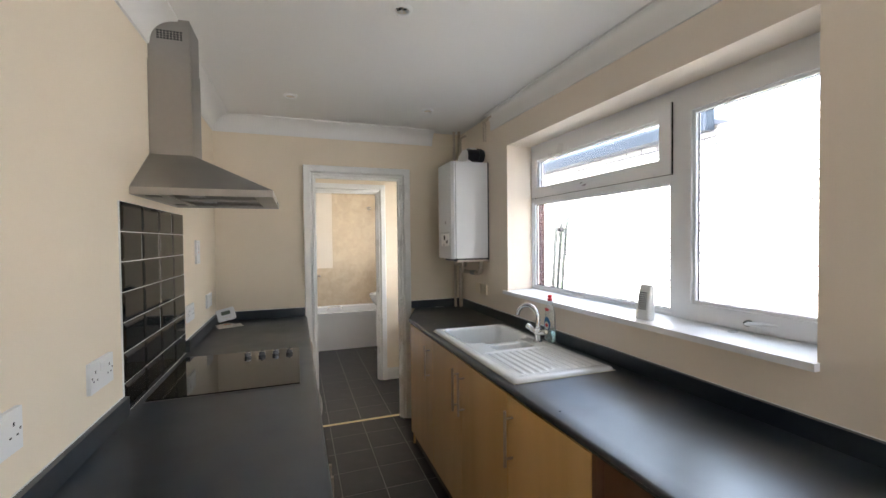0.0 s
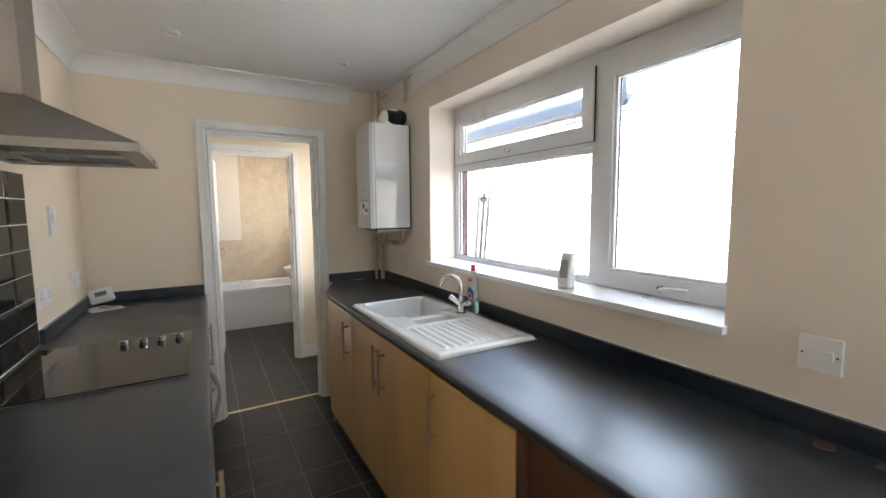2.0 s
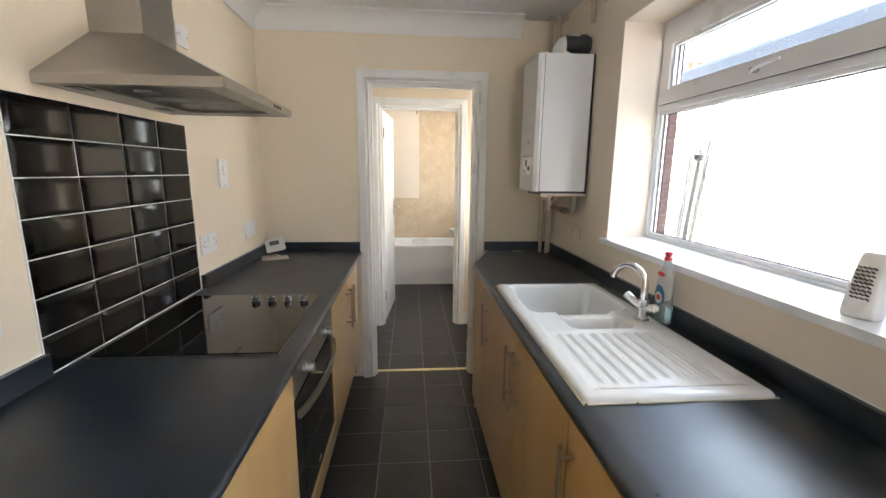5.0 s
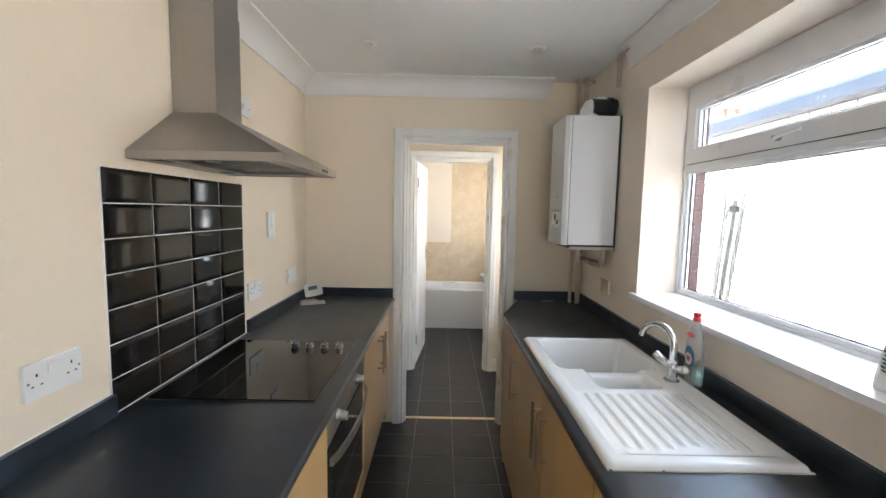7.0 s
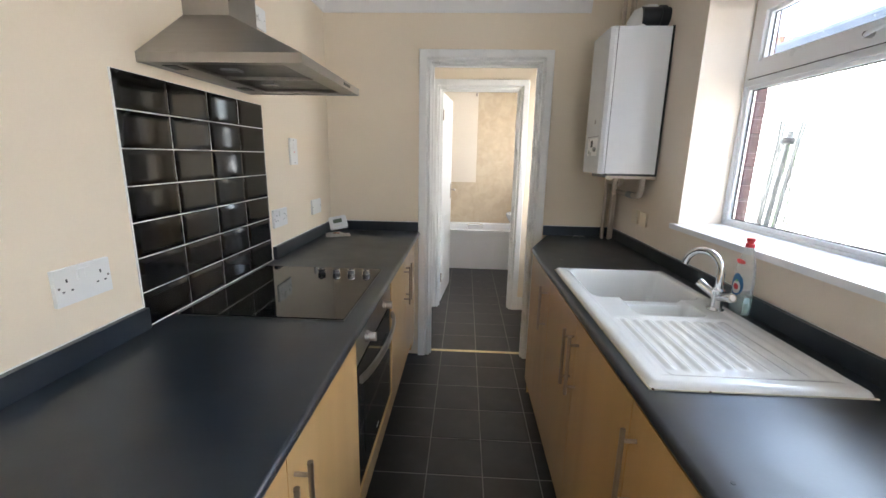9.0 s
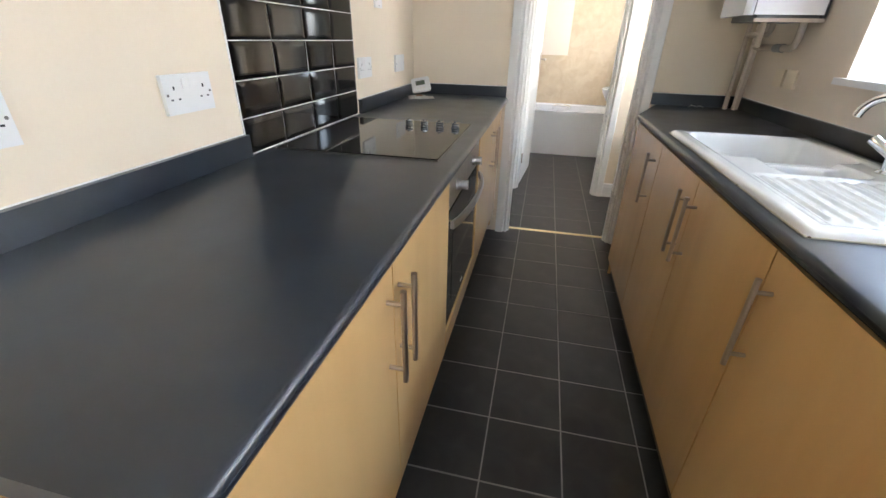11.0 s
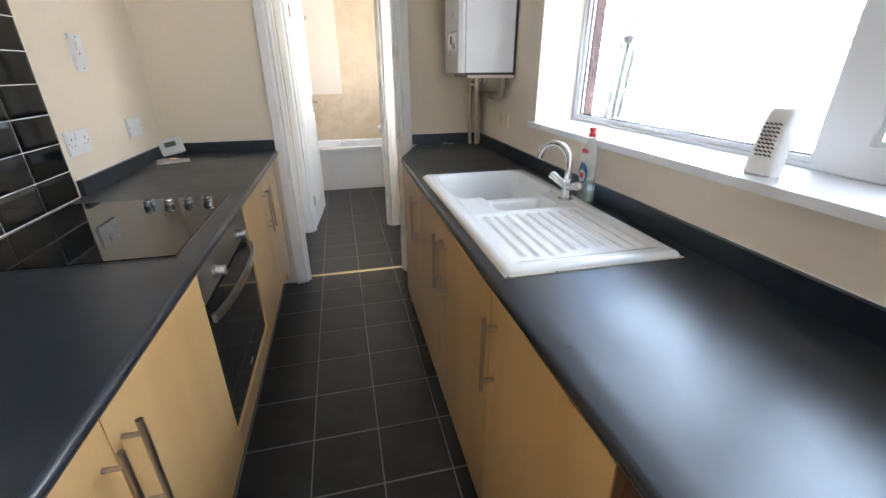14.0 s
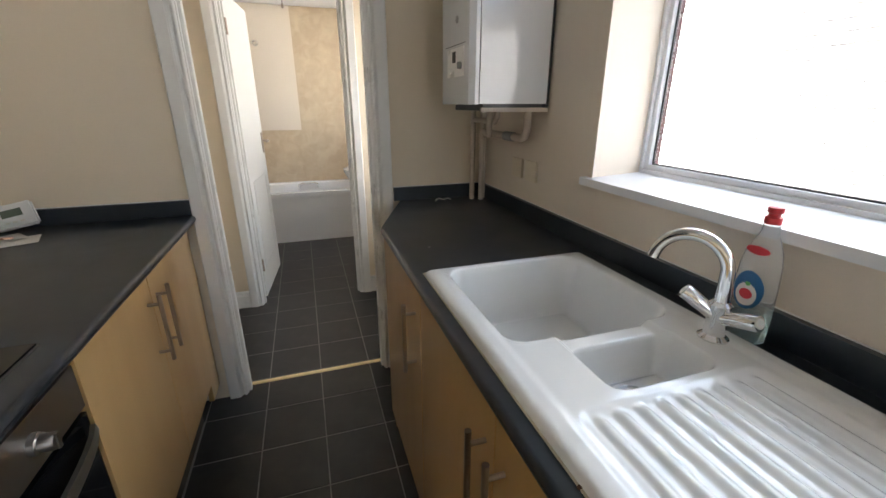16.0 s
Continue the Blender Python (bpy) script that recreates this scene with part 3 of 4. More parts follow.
# ---- oven, hob, hood, splashback ----
def oven():
    y0, y1, x = 1.604, 2.196, 0.055
    t = thing("built_in_oven", (x, (y0 + y1) / 2, 0.30), "built-in oven with steel control panel and black glass door", "oven")
    part("body", box(XL + 0.06, x - 0.024, y0 + 0.01, y1 - 0.01, 0.240, 0.860), STEEL_DARK, t)
    p = part("control_panel", box(x - 0.022, x + 0.002, y0, y1, 0.762, 0.858), STEEL, t, bevel=0.003)
    for y in (1.735, 2.040):
        k = part("knob", lathe([(0.020, 0), (0.019, 0.010), (0.016, 0.012), (0.0155, 0.030), (0.013, 0.033)], (x + 0.002, y, 0.808), "x", 24), STEEL, p, smooth=True)
        part("grip", box(x + 0.028, x + 0.038, y - 0.004, y + 0.004, 0.793, 0.823), STEEL, k, bevel=0.002)
    d = part("door", box(x - 0.022, x, y0, y1, 0.315, 0.748), BLACK_GLASS, t, "black glass oven door", bevel=0.003)
    part("inner_window", box(x, x + 0.0012, y0 + 0.09, y1 - 0.09, 0.39, 0.65), BLACK_TILE, d)
    part("maker_mark", box(x, x + 0.0015, 1.88, 1.915, 0.350, 0.358), GREY_PLASTIC, d)
    pts = []
    for k in range(15):
        u = k / 14
        pts.append((x + 0.012 + 0.040 * math.sin(math.pi * u) ** 0.7, y0 + 0.015 + u * (y1 - y0 - 0.03), 0.712 + 0.012 * math.sin(math.pi * u)))
    bm = bmesh.new()
    rings = []
    for q in pts:
        rings.append([bm.verts.new((q[0] + dx, q[1], q[2] + dz)) for dx, dz in ((-0.006, -0.012), (0.004, -0.014), (0.008, 0), (0.004, 0.014), (-0.006, 0.012))])
    for r, s in zip(rings, rings[1:]):
        for k in range(5):
            bm.faces.new((r[k], r[(k + 1) % 5], s[(k + 1) % 5], s[k]))
    bm.faces.new(rings[0])
    bm.faces.new(rings[-1])
    part("handle", bm, STEEL, d, "bowed steel handle", smooth=True)
    part("vent_gap", box(x - 0.018, x - 0.012, y0, y1, 0.748, 0.762), DARK_PLASTIC, t)
    part("lower_panel", box(LF - 0.019, LF, y0, y1, 0.228, 0.305), MAPLE, t, "maple-look panel under the oven", bevel=0.002)
    return t


oven()


def hob():
    x0, x1, y0, y1 = -0.500, 0.017, 1.618, 2.196
    t = thing("ceramic_hob", ((x0 + x1) / 2, (y0 + y1) / 2, WT), "black glass hob with four chrome knobs set in the worktop", "hob")
    part("glass_top", box(x0, x1, y0, y1, WT + 0.0005, WT + 0.007), BLACK_GLASS, t, bevel=0.002)
    part("steel_trim", box(x0 - 0.003, x1 + 0.003, y0 - 0.003, y1 + 0.003, WT + 0.0003, WT + 0.003), STEEL_DARK, t)
    for k in range(4):
        x, y = (-0.218, -0.155, -0.092, -0.029)[k], 2.105
        kb = part("knob", lathe([(0.0148, 0.0), (0.0148, 0.019), (0.013, 0.021)], (x, y, WT + 0.0072), "z", 22), DARK_PLASTIC, t, "black knob with chrome bands", smooth=True)
        for h0, h1, r in ((0.001, 0.0040, 0.0167), (0.0080, 0.0115, 0.0163), (0.0160, 0.0206, 0.0158)):
            part("chrome_band", lathe([(r - 0.001, h0), (r, h0 + 0.001), (r, h1 - 0.001), (r - 0.002, h1)], (x, y, WT + 0.0072), "z", 22), CHROME, kb, smooth=True)
        part("grip", box(x - 0.0035, x + 0.0035, y - 0.013, y + 0.013, WT + 0.0278, WT + 0.0318), DARK_PLASTIC, kb, bevel=0.0015)
    return t


hob()


def hood():
    y0, y1, x0, x1 = 1.612, 2.216, XL + 0.002, -0.068
    zb, zs, zt = 1.642, 1.668, 1.826
    cy0, cy1, cx1 = 1.835, 2.012, -0.378
    t = thing("cooker_hood", (XL, 1.9, zb), "brushed steel chimney cooker hood on the wall above the hob", "cooker hood")
    bm = bmesh.new()
    lo = [bm.verts.new(p) for p in ((x0, y0, zs), (x1, y0, zs), (x1, y1, zs), (x0, y1, zs))]
    hi = [bm.verts.new(p) for p in ((x0, cy0, zt), (cx1, cy0, zt), (cx1, cy1, zt), (x0, cy1, zt))]
    for k in range(4):
        bm.faces.new((lo[k], lo[(k + 1) % 4], hi[(k + 1) % 4], hi[k]))
    part("canopy", bm, STEEL, t)
    # skirt
    for a, b, c, d in ((x0, x1, y0, y0 + 0.003), (x0, x1, y1 - 0.003, y1), (x0, x0 + 0.003, y0 + 0.003, y1 - 0.003)):
        part("skirt_side", box(a, b, c, d, zb, zs), STEEL, t)
    sk = part("skirt_front", box(x1 - 0.003, x1, y0 + 0.003, y1 - 0.003, zb, zs), STEEL, t)
    part("control_strip", box(x1, x1 + 0.0015, 2.00, 2.08, zb + 0.008, zs - 0.008), DARK_PLASTIC, sk)
    # underside with its filters and lamps
    bm = bmesh.new()
    z = zb + 0.004
    for a, b, c, d in ((x0 + 0.003, x1 - 0.003, y0 + 0.003, y0 + 0.05), (x0 + 0.003, x1 - 0.003, y1 - 0.05, y1 - 0.003), (x0 + 0.003, x0 + 0.09, y0 + 0.05, y1 - 0.05), (x1 - 0.07, x1 - 0.003, y0 + 0.05, y1 - 0.05)):
        box(a, b, c, d, z, z + 0.004, bm)
    part("underside", bm, STEEL, t)
    for a, b in ((y0 + 0.05, 1.894), (1.898, y1 - 0.05)):
        f = part("grease_filter", box(x0 + 0.09, x1 - 0.07, a, b, z + 0.010, z + 0.016), STEEL_DARK, t, "grey metal mesh filter")
        part("filter_latch", box(x0 + 0.15, x0 + 0.20, (a + b) / 2 - 0.02, (a + b) / 2 + 0.02, z + 0.004, z + 0.010), GREY_PLASTIC, f, bevel=0.002)
    part("filter_bar", box(x0 + 0.09, x1 - 0.07, 1.894, 1.898, z, z + 0.012), STEEL, t)
    for y in (1.70, 2.09):
        part("lamp_cover", box(x0 + 0.03, x0 + 0.07, y - 0.03, y + 0.03, z - 0.002, z), DARK_PLASTIC, t)
    # chimney in two telescoping lengths, with its vent holes at the top
    c = part("chimney", box(x0, cx1, cy0, cy1, zt - 0.004, 2.20), STEEL, t, bevel=0.0015)
    part("upper_chimney", box(x0 + 0.002, cx1 - 0.003, cy0 + 0.003, cy1 - 0.003, 2.20, H - 0.001), STEEL, t, bevel=0.0015)
    for r in range(4):
        for q in range(8):
            part("vent_hole", box(-0.495 + q * 0.0115, -0.4865 + q * 0.0115, cy0 + 0.0015, cy0 + 0.0025, 2.285 + r * 0.0095, 2.2915 + r * 0.0095), DARK_PLASTIC, c)
    return t


hood()


def splashback():
    y0, z0 = 1.516, WT + 0.004
    t = thing("wall_tiles", (XL, y0, z0), "glossy black metro tiles with white grout lines above the hob", "wall tiles")
    part("grout_bed", box(XL + 0.0008, XL + 0.005, y0 - 0.002, y0 + 4 * 0.1968 + 0.002, z0 - 0.003, z0 + 7 * 0.0998), GROUT_WHITE, t)
    # one tile, bevelled towards its edges
    w, h, b, d = 0.1938, 0.0968, 0.014, 0.0085
    bm = bmesh.new()
    back = [bm.verts.new((0.004, u, v)) for u, v in ((0, 0), (w, 0), (w, h), (0, h))]
    rim = [bm.verts.new((0.0062, u, v)) for u, v in ((0, 0), (w, 0), (w, h), (0, h))]
    top = [bm.verts.new((d + 0.001, u, v)) for u, v in ((b, b), (w - b, b), (w - b, h - b), (b, h - b))]
    for k in range(4):
        j = (k + 1) % 4
        bm.faces.new((back[k], back[j], rim[j], rim[k]))
        bm.faces.new((rim[k], rim[j], top[j], top[k]))
    bm.faces.new(top)
    bmesh.ops.bevel(bm, geom=[e for e in bm.edges if all(v in top for v in e.verts)], offset=0.002, segments=2, affect="EDGES")
    bmesh.ops.recalc_face_normals(bm, faces=bm.faces)
    me = bpy.data.meshes.new("tile")
    bm.to_mesh(me)
    bm.free()
    me.materials.append(BLACK_TILE)
    for i in range(4):
        for j in range(7):
            o = new("tile", me)
            o.parent = t
            o.matrix_basis = pose(0, i * 0.1968 + 0.0015, j * 0.0998 + 0.0015, random.uniform(-0.15, 0.15), random.uniform(-0.4, 0.4), random.uniform(-0.4, 0.4))


splashback()


# ---- sink, tap ----
def smooth(a, b, x):
    t = min(1, max(0, (x - a) / (b - a)))
    return t * t * (3 - 2 * t)


def rounded(x, y, x0, x1, y0, y1, r):
    """Signed distance to a rounded rectangle, negative inside."""
    qx, qy = abs(x - (x0 + x1) / 2) - (x1 - x0) / 2 + r, abs(y - (y0 + y1) / 2) - (y1 - y0) / 2 + r
    return math.hypot(max(qx, 0), max(qy, 0)) + min(max(qx, qy), 0) - r


def sink():
    x0, x1, y0, y1 = 0.800, 1.286, 1.303, 2.304
    t = thing("kitchen_sink", ((x0 + x1) / 2, (y0 + y1) / 2, WT), "white ceramic one-and-a-half bowl sink with ribbed drainer", "sink")
    def height(x, y):
        e = -rounded(x, y, x0, x1, y0, y1, 0.02)
        z = WT + 0.001 + 0.015 * math.sqrt(max(0.0, 1 - (1 - min(1, e / 0.020)) ** 2))
        z -= 0.004 * smooth(0.035, 0.055, e)
        main = rounded(x, y, 0.852, 1.240, 1.905, 2.274, 0.045)
        z -= 0.165 * smooth(0.0, -0.030, main)
        half = rounded(x, y, 0.945, 1.172, 1.735, 1.872, 0.035)
        z -= 0.085 * smooth(0.0, -0.026, half)
        lip = rounded(x, y, 0.945, 1.165, 1.84, 1.93, 0.02)
        z -= 0.012 * smooth(0.0, -0.016, lip)
        # drainer: a shallow tray with ribs running lengthwise
        tray = rounded(x, y, 0.855, 1.225, 1.345, 1.725, 0.03)
        if tray < 0:
            z -= 0.006 * smooth(0, -0.025, tray)
            u = (x - 0.870) / 0.0375
            k = math.floor(u)
            if 0 <= k < 9:
                bump = max(0.0, math.cos((u - k - 0.5) * 2 * math.pi) * 0.5 + 0.25)
                z += 0.0075 * bump * smooth(1.715, 1.69, y) * smooth(1.385, 1.40, y + 0.012 * math.sin(k)) * smooth(1.226, 1.200, x)
        return z
    ny, nx = 300, 150
    bm = bmesh.new()
    grid = [[bm.verts.new((x0 + (x1 - x0) * i / nx, y0 + (y1 - y0) * j / ny, height(x0 + (x1 - x0) * i / nx, y0 + (y1 - y0) * j / ny))) for i in range(nx + 1)] for j in range(ny + 1)]
    for j in range(ny):
        for i in range(nx):
            bm.faces.new((grid[j][i], grid[j][i + 1], grid[j + 1][i + 1], grid[j + 1][i]))
    ob = part("basin", bm, CERAMIC, t)
    for p in ob.data.polygons:
        p.use_smooth = True
    for x, y, z in ((1.05, 2.08, WT - 0.154), (1.058, 1.803, WT - 0.075)):
        part("drain", lathe([(0.030, 0), (0.030, 0.002), (0.020, 0.003), (0.018, 0.001)], (x, y, z), "z", 24), CHROME, t, smooth=True)
    seal = bmesh.new()
    for a, b, c, d in ((x0 - 0.002, x0 + 0.004, y0 - 0.0015, y1 + 0.002), (x0 + 0.004, x1, y0 - 0.002, y0 + 0.004), (x0 + 0.004, x1, y1 - 0.004, y1 + 0.004)):
        box(a, b, c, d, WT + 0.0002, WT + 0.003, seal)
    part("sealant", seal, material("yellowed_silicone", (0.58, 0.54, 0.42), 0.5, 0, 0.15, 12, 60, 0.05), t, "yellowed silicone sealant")
    for q in ((0.8065, 1.3035), (0.7995, 1.62), (0.93, 1.3035)):
        part("edge_chip", lathe([(0.004, 0), (0.003, 0.0022)], (q[0], q[1], WT + 0.0012), "z", 8), CARCASS, t)
    return t


sink()


def tap():
    x, y, z = 1.230, 1.811, WT + 0.010
    t = thing("mixer_tap", (x, y, z), "chrome mixer tap with swan-neck spout and two lever heads", "tap")
    part("base", lathe([(0.027, 0), (0.027, 0.005), (0.023, 0.008), (0.0185, 0.012), (0.0175, 0.055), (0.020, 0.060), (0.020, 0.072), (0.014, 0.078)], (x, y, z), "z", 28), CHROME, t, smooth=True)
    pts = [(x, y, z + 0.07), (x, y, z + 0.115)]
    r = 0.064
    dx, dy = -0.46, 0.888
    for k in range(1, 15):
        a = radians(180 - 160 * k / 14)
        d = r + r * math.cos(a)
        pts.append((x + dx * d, y + dy * d, z + 0.128 + r * math.sin(a)))
    pts.append((x + dx * (2 * r + 0.001), y + dy * (2 * r + 0.001), z + 0.134))
    part("spout", tube(pts, [0.0125] * 2 + [0.0115] * 15, 16), CHROME, t, smooth=True)
    for wy, wz, n in ((Vector((-0.55, 0.62, 0.55)), 0.045, "far"), (Vector((0.05, -0.95, 0.30)), 0.045, "near")):
        w = wy.normalized()
        s = Vector((x, y, z + wz))
        h = part("tap_head", lathe([(0.0135, 0.008), (0.0135, 0.035), (0.0140, 0.037), (0.0150, 0.070), (0.0138, 0.074)], s, w, 20), CHROME, t, smooth=True)
        part("cap", lathe([(0.010, 0.0735), (0.009, 0.076)], s, w, 16), CREAM_PLASTIC, h, smooth=True)
    return t


tap()


# ---- boiler ----
def boiler():
    x0, x1, xs, y0, y1, z0, z1 = 1.057, XR - 0.004, 1.089, 2.645, 2.935, 1.337, 2.032
    t = thing("gas_boiler", (1.2, 2.79, z0), "white enamelled wall-hung gas boiler with pipes below", "boiler")
    part("cover_seam", box(xs - 0.0005, xs + 0.0025, y0 + 0.003, y1 - 0.003, z0 + 0.002, z1 - 0.003), DARK_PLASTIC, t)
    part("casing", box(xs + 0.003, x1 - 0.012, y0, y1, z0, z1), BOILER_WHITE, t, bevel=0.004)
    part("back_plate", box(x1 - 0.012, x1, y0 + 0.004, y1 - 0.004, z0 - 0.014, z1 + 0.004), DARK_PLASTIC, t)
    c = part("front_cover", prism([(x0, y0 + 0.014), (x0 + 0.018, y0 - 0.001), (xs - 0.001, y0 - 0.001), (xs - 0.001, y1 + 0.001), (x0 + 0.012, y1 + 0.001), (x0, y1 - 0.010)], "z", z0 - 0.002, z1), BOILER_WHITE, t, bevel=0.002)
    p = part("control_panel", box(x0 - 0.003, x0 + 0.001, 2.70, 2.86, 1.425, 1.515), WHITE_PLASTIC, c, bevel=0.002)
    part("display", box(x0 - 0.0045, x0 - 0.003, 2.775, 2.805, 1.470, 1.505), DARK_PLASTIC, p)
    part("dial", lathe([(0.012, 0), (0.011, 0.010)], (x0 - 0.003, 2.725, 1.458), "-x", 16), GREY_PLASTIC, p, smooth=True)
    part("dial", lathe([(0.010, 0), (0.009, 0.008)], (x0 - 0.003, 2.825, 1.445), "-x", 16), WHITE_PLASTIC, p, smooth=True)
    part("panel_line", box(x0 - 0.001, x0 + 0.001, 2.69, 2.885, 1.5235, 1.5255), DARK_PLASTIC, c)
    part("maker_mark", lathe([(0.012, 0), (0.011, 0.002)], (x0 - 0.0004, 2.77, 1.60), "-x", 16), GREY_PLASTIC, c)
    # Dark block stands in for the shaded gap between casing and rail.
    part("underside_shade", box(xs + 0.02, x1 - 0.02, y0 + 0.012, y1 - 0.012, z0 - 0.022, z0), DARK_PLASTIC, t)
    part("support_rail", box(1.10, x1, y0 + 0.004, y0 + 0.012, z0 - 0.026, z0 - 0.012), COPPER_PAINTED, t)
    f = part("flue_elbow", tube([(1.22, 2.78, z1), (1.22, 2.78, z1 + 0.045), (1.235, 2.78, z1 + 0.072), (1.262, 2.78, z1 + 0.082), (1.30, 2.78, z1 + 0.082)], 0.052, 20), WHITE_PLASTIC, t, smooth=True)
    part("flue_pipe", tube([(1.225, 2.755, z1 + 0.070), (XR - 0.002, 2.755, z1 + 0.070)], 0.046, 20), DARK_PLASTIC, t, "dark flue pipe through the wall", smooth=True)
    part("flue_collar", tube([(1.31, 2.755, z1 + 0.070), (1.335, 2.755, z1 + 0.070)], 0.054, 20), DARK_PLASTIC, f, smooth=True)
    def pipe(pts, r=0.0115, m=COPPER_PAINTED):
        part("pipe", tube(pts, r, 10), m, t, smooth=True)
    for x, y in ((1.268, 3.125), (1.305, 3.105), (1.330, 3.140)):
        pipe([(x, y, WT + 0.001), (x, y, H - 0.001 if x != 1.330 else 1.42)])
    pipe([(1.268, 2.88, z0 - 0.02), (1.268, 2.88, 1.29), (1.268, 2.90, 1.27), (1.268, 3.11, 1.27)])
    pipe([(1.20, 2.80, z0 - 0.02), (1.20, 2.80, 1.25), (1.21, 2.82, 1.225), (1.30, 3.08, 1.225)])
    pipe([(1.315, 2.72, z0 - 0.02), (1.315, 2.72, 1.25), (1.315, 2.735, 1.222), (1.315, 2.76, 1.215), (1.315, 3.10, 1.215)], 0.015)
    part("valve", tube([(1.315, 2.82, 1.215), (1.315, 2.89, 1.215)], 0.018, 12), GREY_PLASTIC, t, smooth=True)
    pipe([(1.345, 2.70, 2.20), (1.345, 2.70, 2.33), (1.335, 2.69, 2.345), (1.335, 2.55, 2.35)], 0.012)
    pipe([(1.30, 3.06, 2.10), (1.30, 3.06, 2.30), (1.30, 2.95, 2.30)], 0.010)
    return t


boiler()


# ---- small fittings in the kitchen ----
def plate(name, wall_x, out, y0, y1, z0, z1, label, kind, gangs=2, upright=False, mat=WHITE_PLASTIC):
    """A wall plate with its rocker, pin slots and screws. kind: socket, switch or blank."""
    t = thing(name, (wall_x, (y0 + y1) / 2, z0), label, name.replace("_", " "), "wall plates")
    x = wall_x + out * 0.011
    part("faceplate", box(*sorted((wall_x + out * 0.0006, x)), y0, y1, z0, z1), mat, t, bevel=0.003)
    def proud(a, b, c, d, m, nm, h=0.0015):
        part(nm, box(*sorted((x, x + out * h)), a, b, c, d), m, t, bevel=0.0006 if h > 0.002 else 0)
    cy, cz = (y0 + y1) / 2, (z0 + z1) / 2
    if kind == "socket":
        g = (y1 - y0) / gangs
        for k in range(gangs):
            c = y0 + g * (k + 0.5)
            if gangs == 2:
                c += -0.008 if k == 0 else 0.008
            proud(c - 0.002, c + 0.002, cz + 0.010, cz + 0.018, DARK_PLASTIC, "earth_slot", 0.0008)
            for q in (-0.0108, 0.0108):
                proud(c + q - 0.003, c + q + 0.003, cz - 0.012, cz - 0.0085, DARK_PLASTIC, "pin_slot", 0.0008)
        for q in ((-0.0095, 0.0095) if gangs == 2 else (0.026,)):
            proud(cy + q - 0.009, cy + q + 0.009, cz + 0.010, cz + 0.034, mat, "rocker", 0.004)
    elif kind == "switch":
        if upright:
            proud(cy - 0.012, cy + 0.012, z1 - 0.058, z1 - 0.026, mat, "rocker", 0.004)
            proud(cy - 0.003, cy + 0.003, cz - 0.006, cz, RED, "neon", 0.001)
        else:
            proud(cy - 0.026, cy - 0.008, cz - 0.012, cz + 0.012, mat, "rocker", 0.004)
            proud(cy + 0.010, cy + 0.028, cz - 0.012, cz + 0.012, mat, "fuse_carrier", 0.001)
    if kind == "none":
        return t
    for q in ((y0 + 0.008, y1 - 0.008) if not upright else (cy,)):
        for zz in ((cz,) if not upright else (z0 + 0.010, z1 - 0.010)):
            part("screw", lathe([(0.003, 0), (0.0028, 0.001)], (x, q, zz), "x" if out > 0 else "-x", 10), STEEL_DARK, t)
    return t


plate("double_socket", XL, 1, 1.273, 1.418, 1.058, 1.143, "white double socket above the worktop near the tiles", "socket")
plate("double_socket", XL, 1, 0.832, 0.977, 1.060, 1.146, "white double socket above the end of the worktop", "socket")
plate("double_socket", XL, 1, 2.338, 2.484, 1.057, 1.143, "white double socket between tiles and corner", "socket")
plate("blank_plate", XL, 1, 2.838, 2.984, 1.055, 1.140, "white wide outlet plate near the room corner", "blank")
plate("cooker_switch", XL, 1, 2.574, 2.660, 1.350, 1.484, "white upright cooker switch plate on the wall", "switch", 1, True)
plate("wall_switch", XL, 1, 2.305, 2.391, 1.925, 2.011, "white switched outlet behind the hood chimney", "switch")
plate("fused_switch", XR, -1, 0.364, 0.446, 1.064, 1.148, "white fused switch plate above the worktop", "switch")
plate("blank_plate", XR, -1, 2.80, 2.88, 1.055, 1.130, "cream painted-over blank plate below the boiler", "none", 1, False, CREAM)
plate("blank_plate", XR, -1, 2.69, 2.77, 1.055, 1.130, "cream painted-over blank plate below the boiler", "none", 1, False, CREAM)


def downlight(x, y):
    t = thing("downlight", (x, y, H), "recessed ceiling downlight with chrome rim, switched off", "downlight", "downlights")
    part("rim", lathe([(0.030, 0.0005), (0.042, 0.0005), (0.042, 0.003), (0.036, 0.009), (0.030, 0.010), (0.029, 0.004)], (x, y, H), "-z", 28), WHITE_PLASTIC, t, smooth=True)
    part("lamp", lathe([(0.028, 0.001), (0.028, 0.006), (0.022, 0.009), (0.006, 0.010)], (x, y, H), "-z", 24), CHROME, t, smooth=True)


for q in ((0.415, 1.480), (-0.003, 2.620), (0.885, 2.640)):
    downlight(*q)


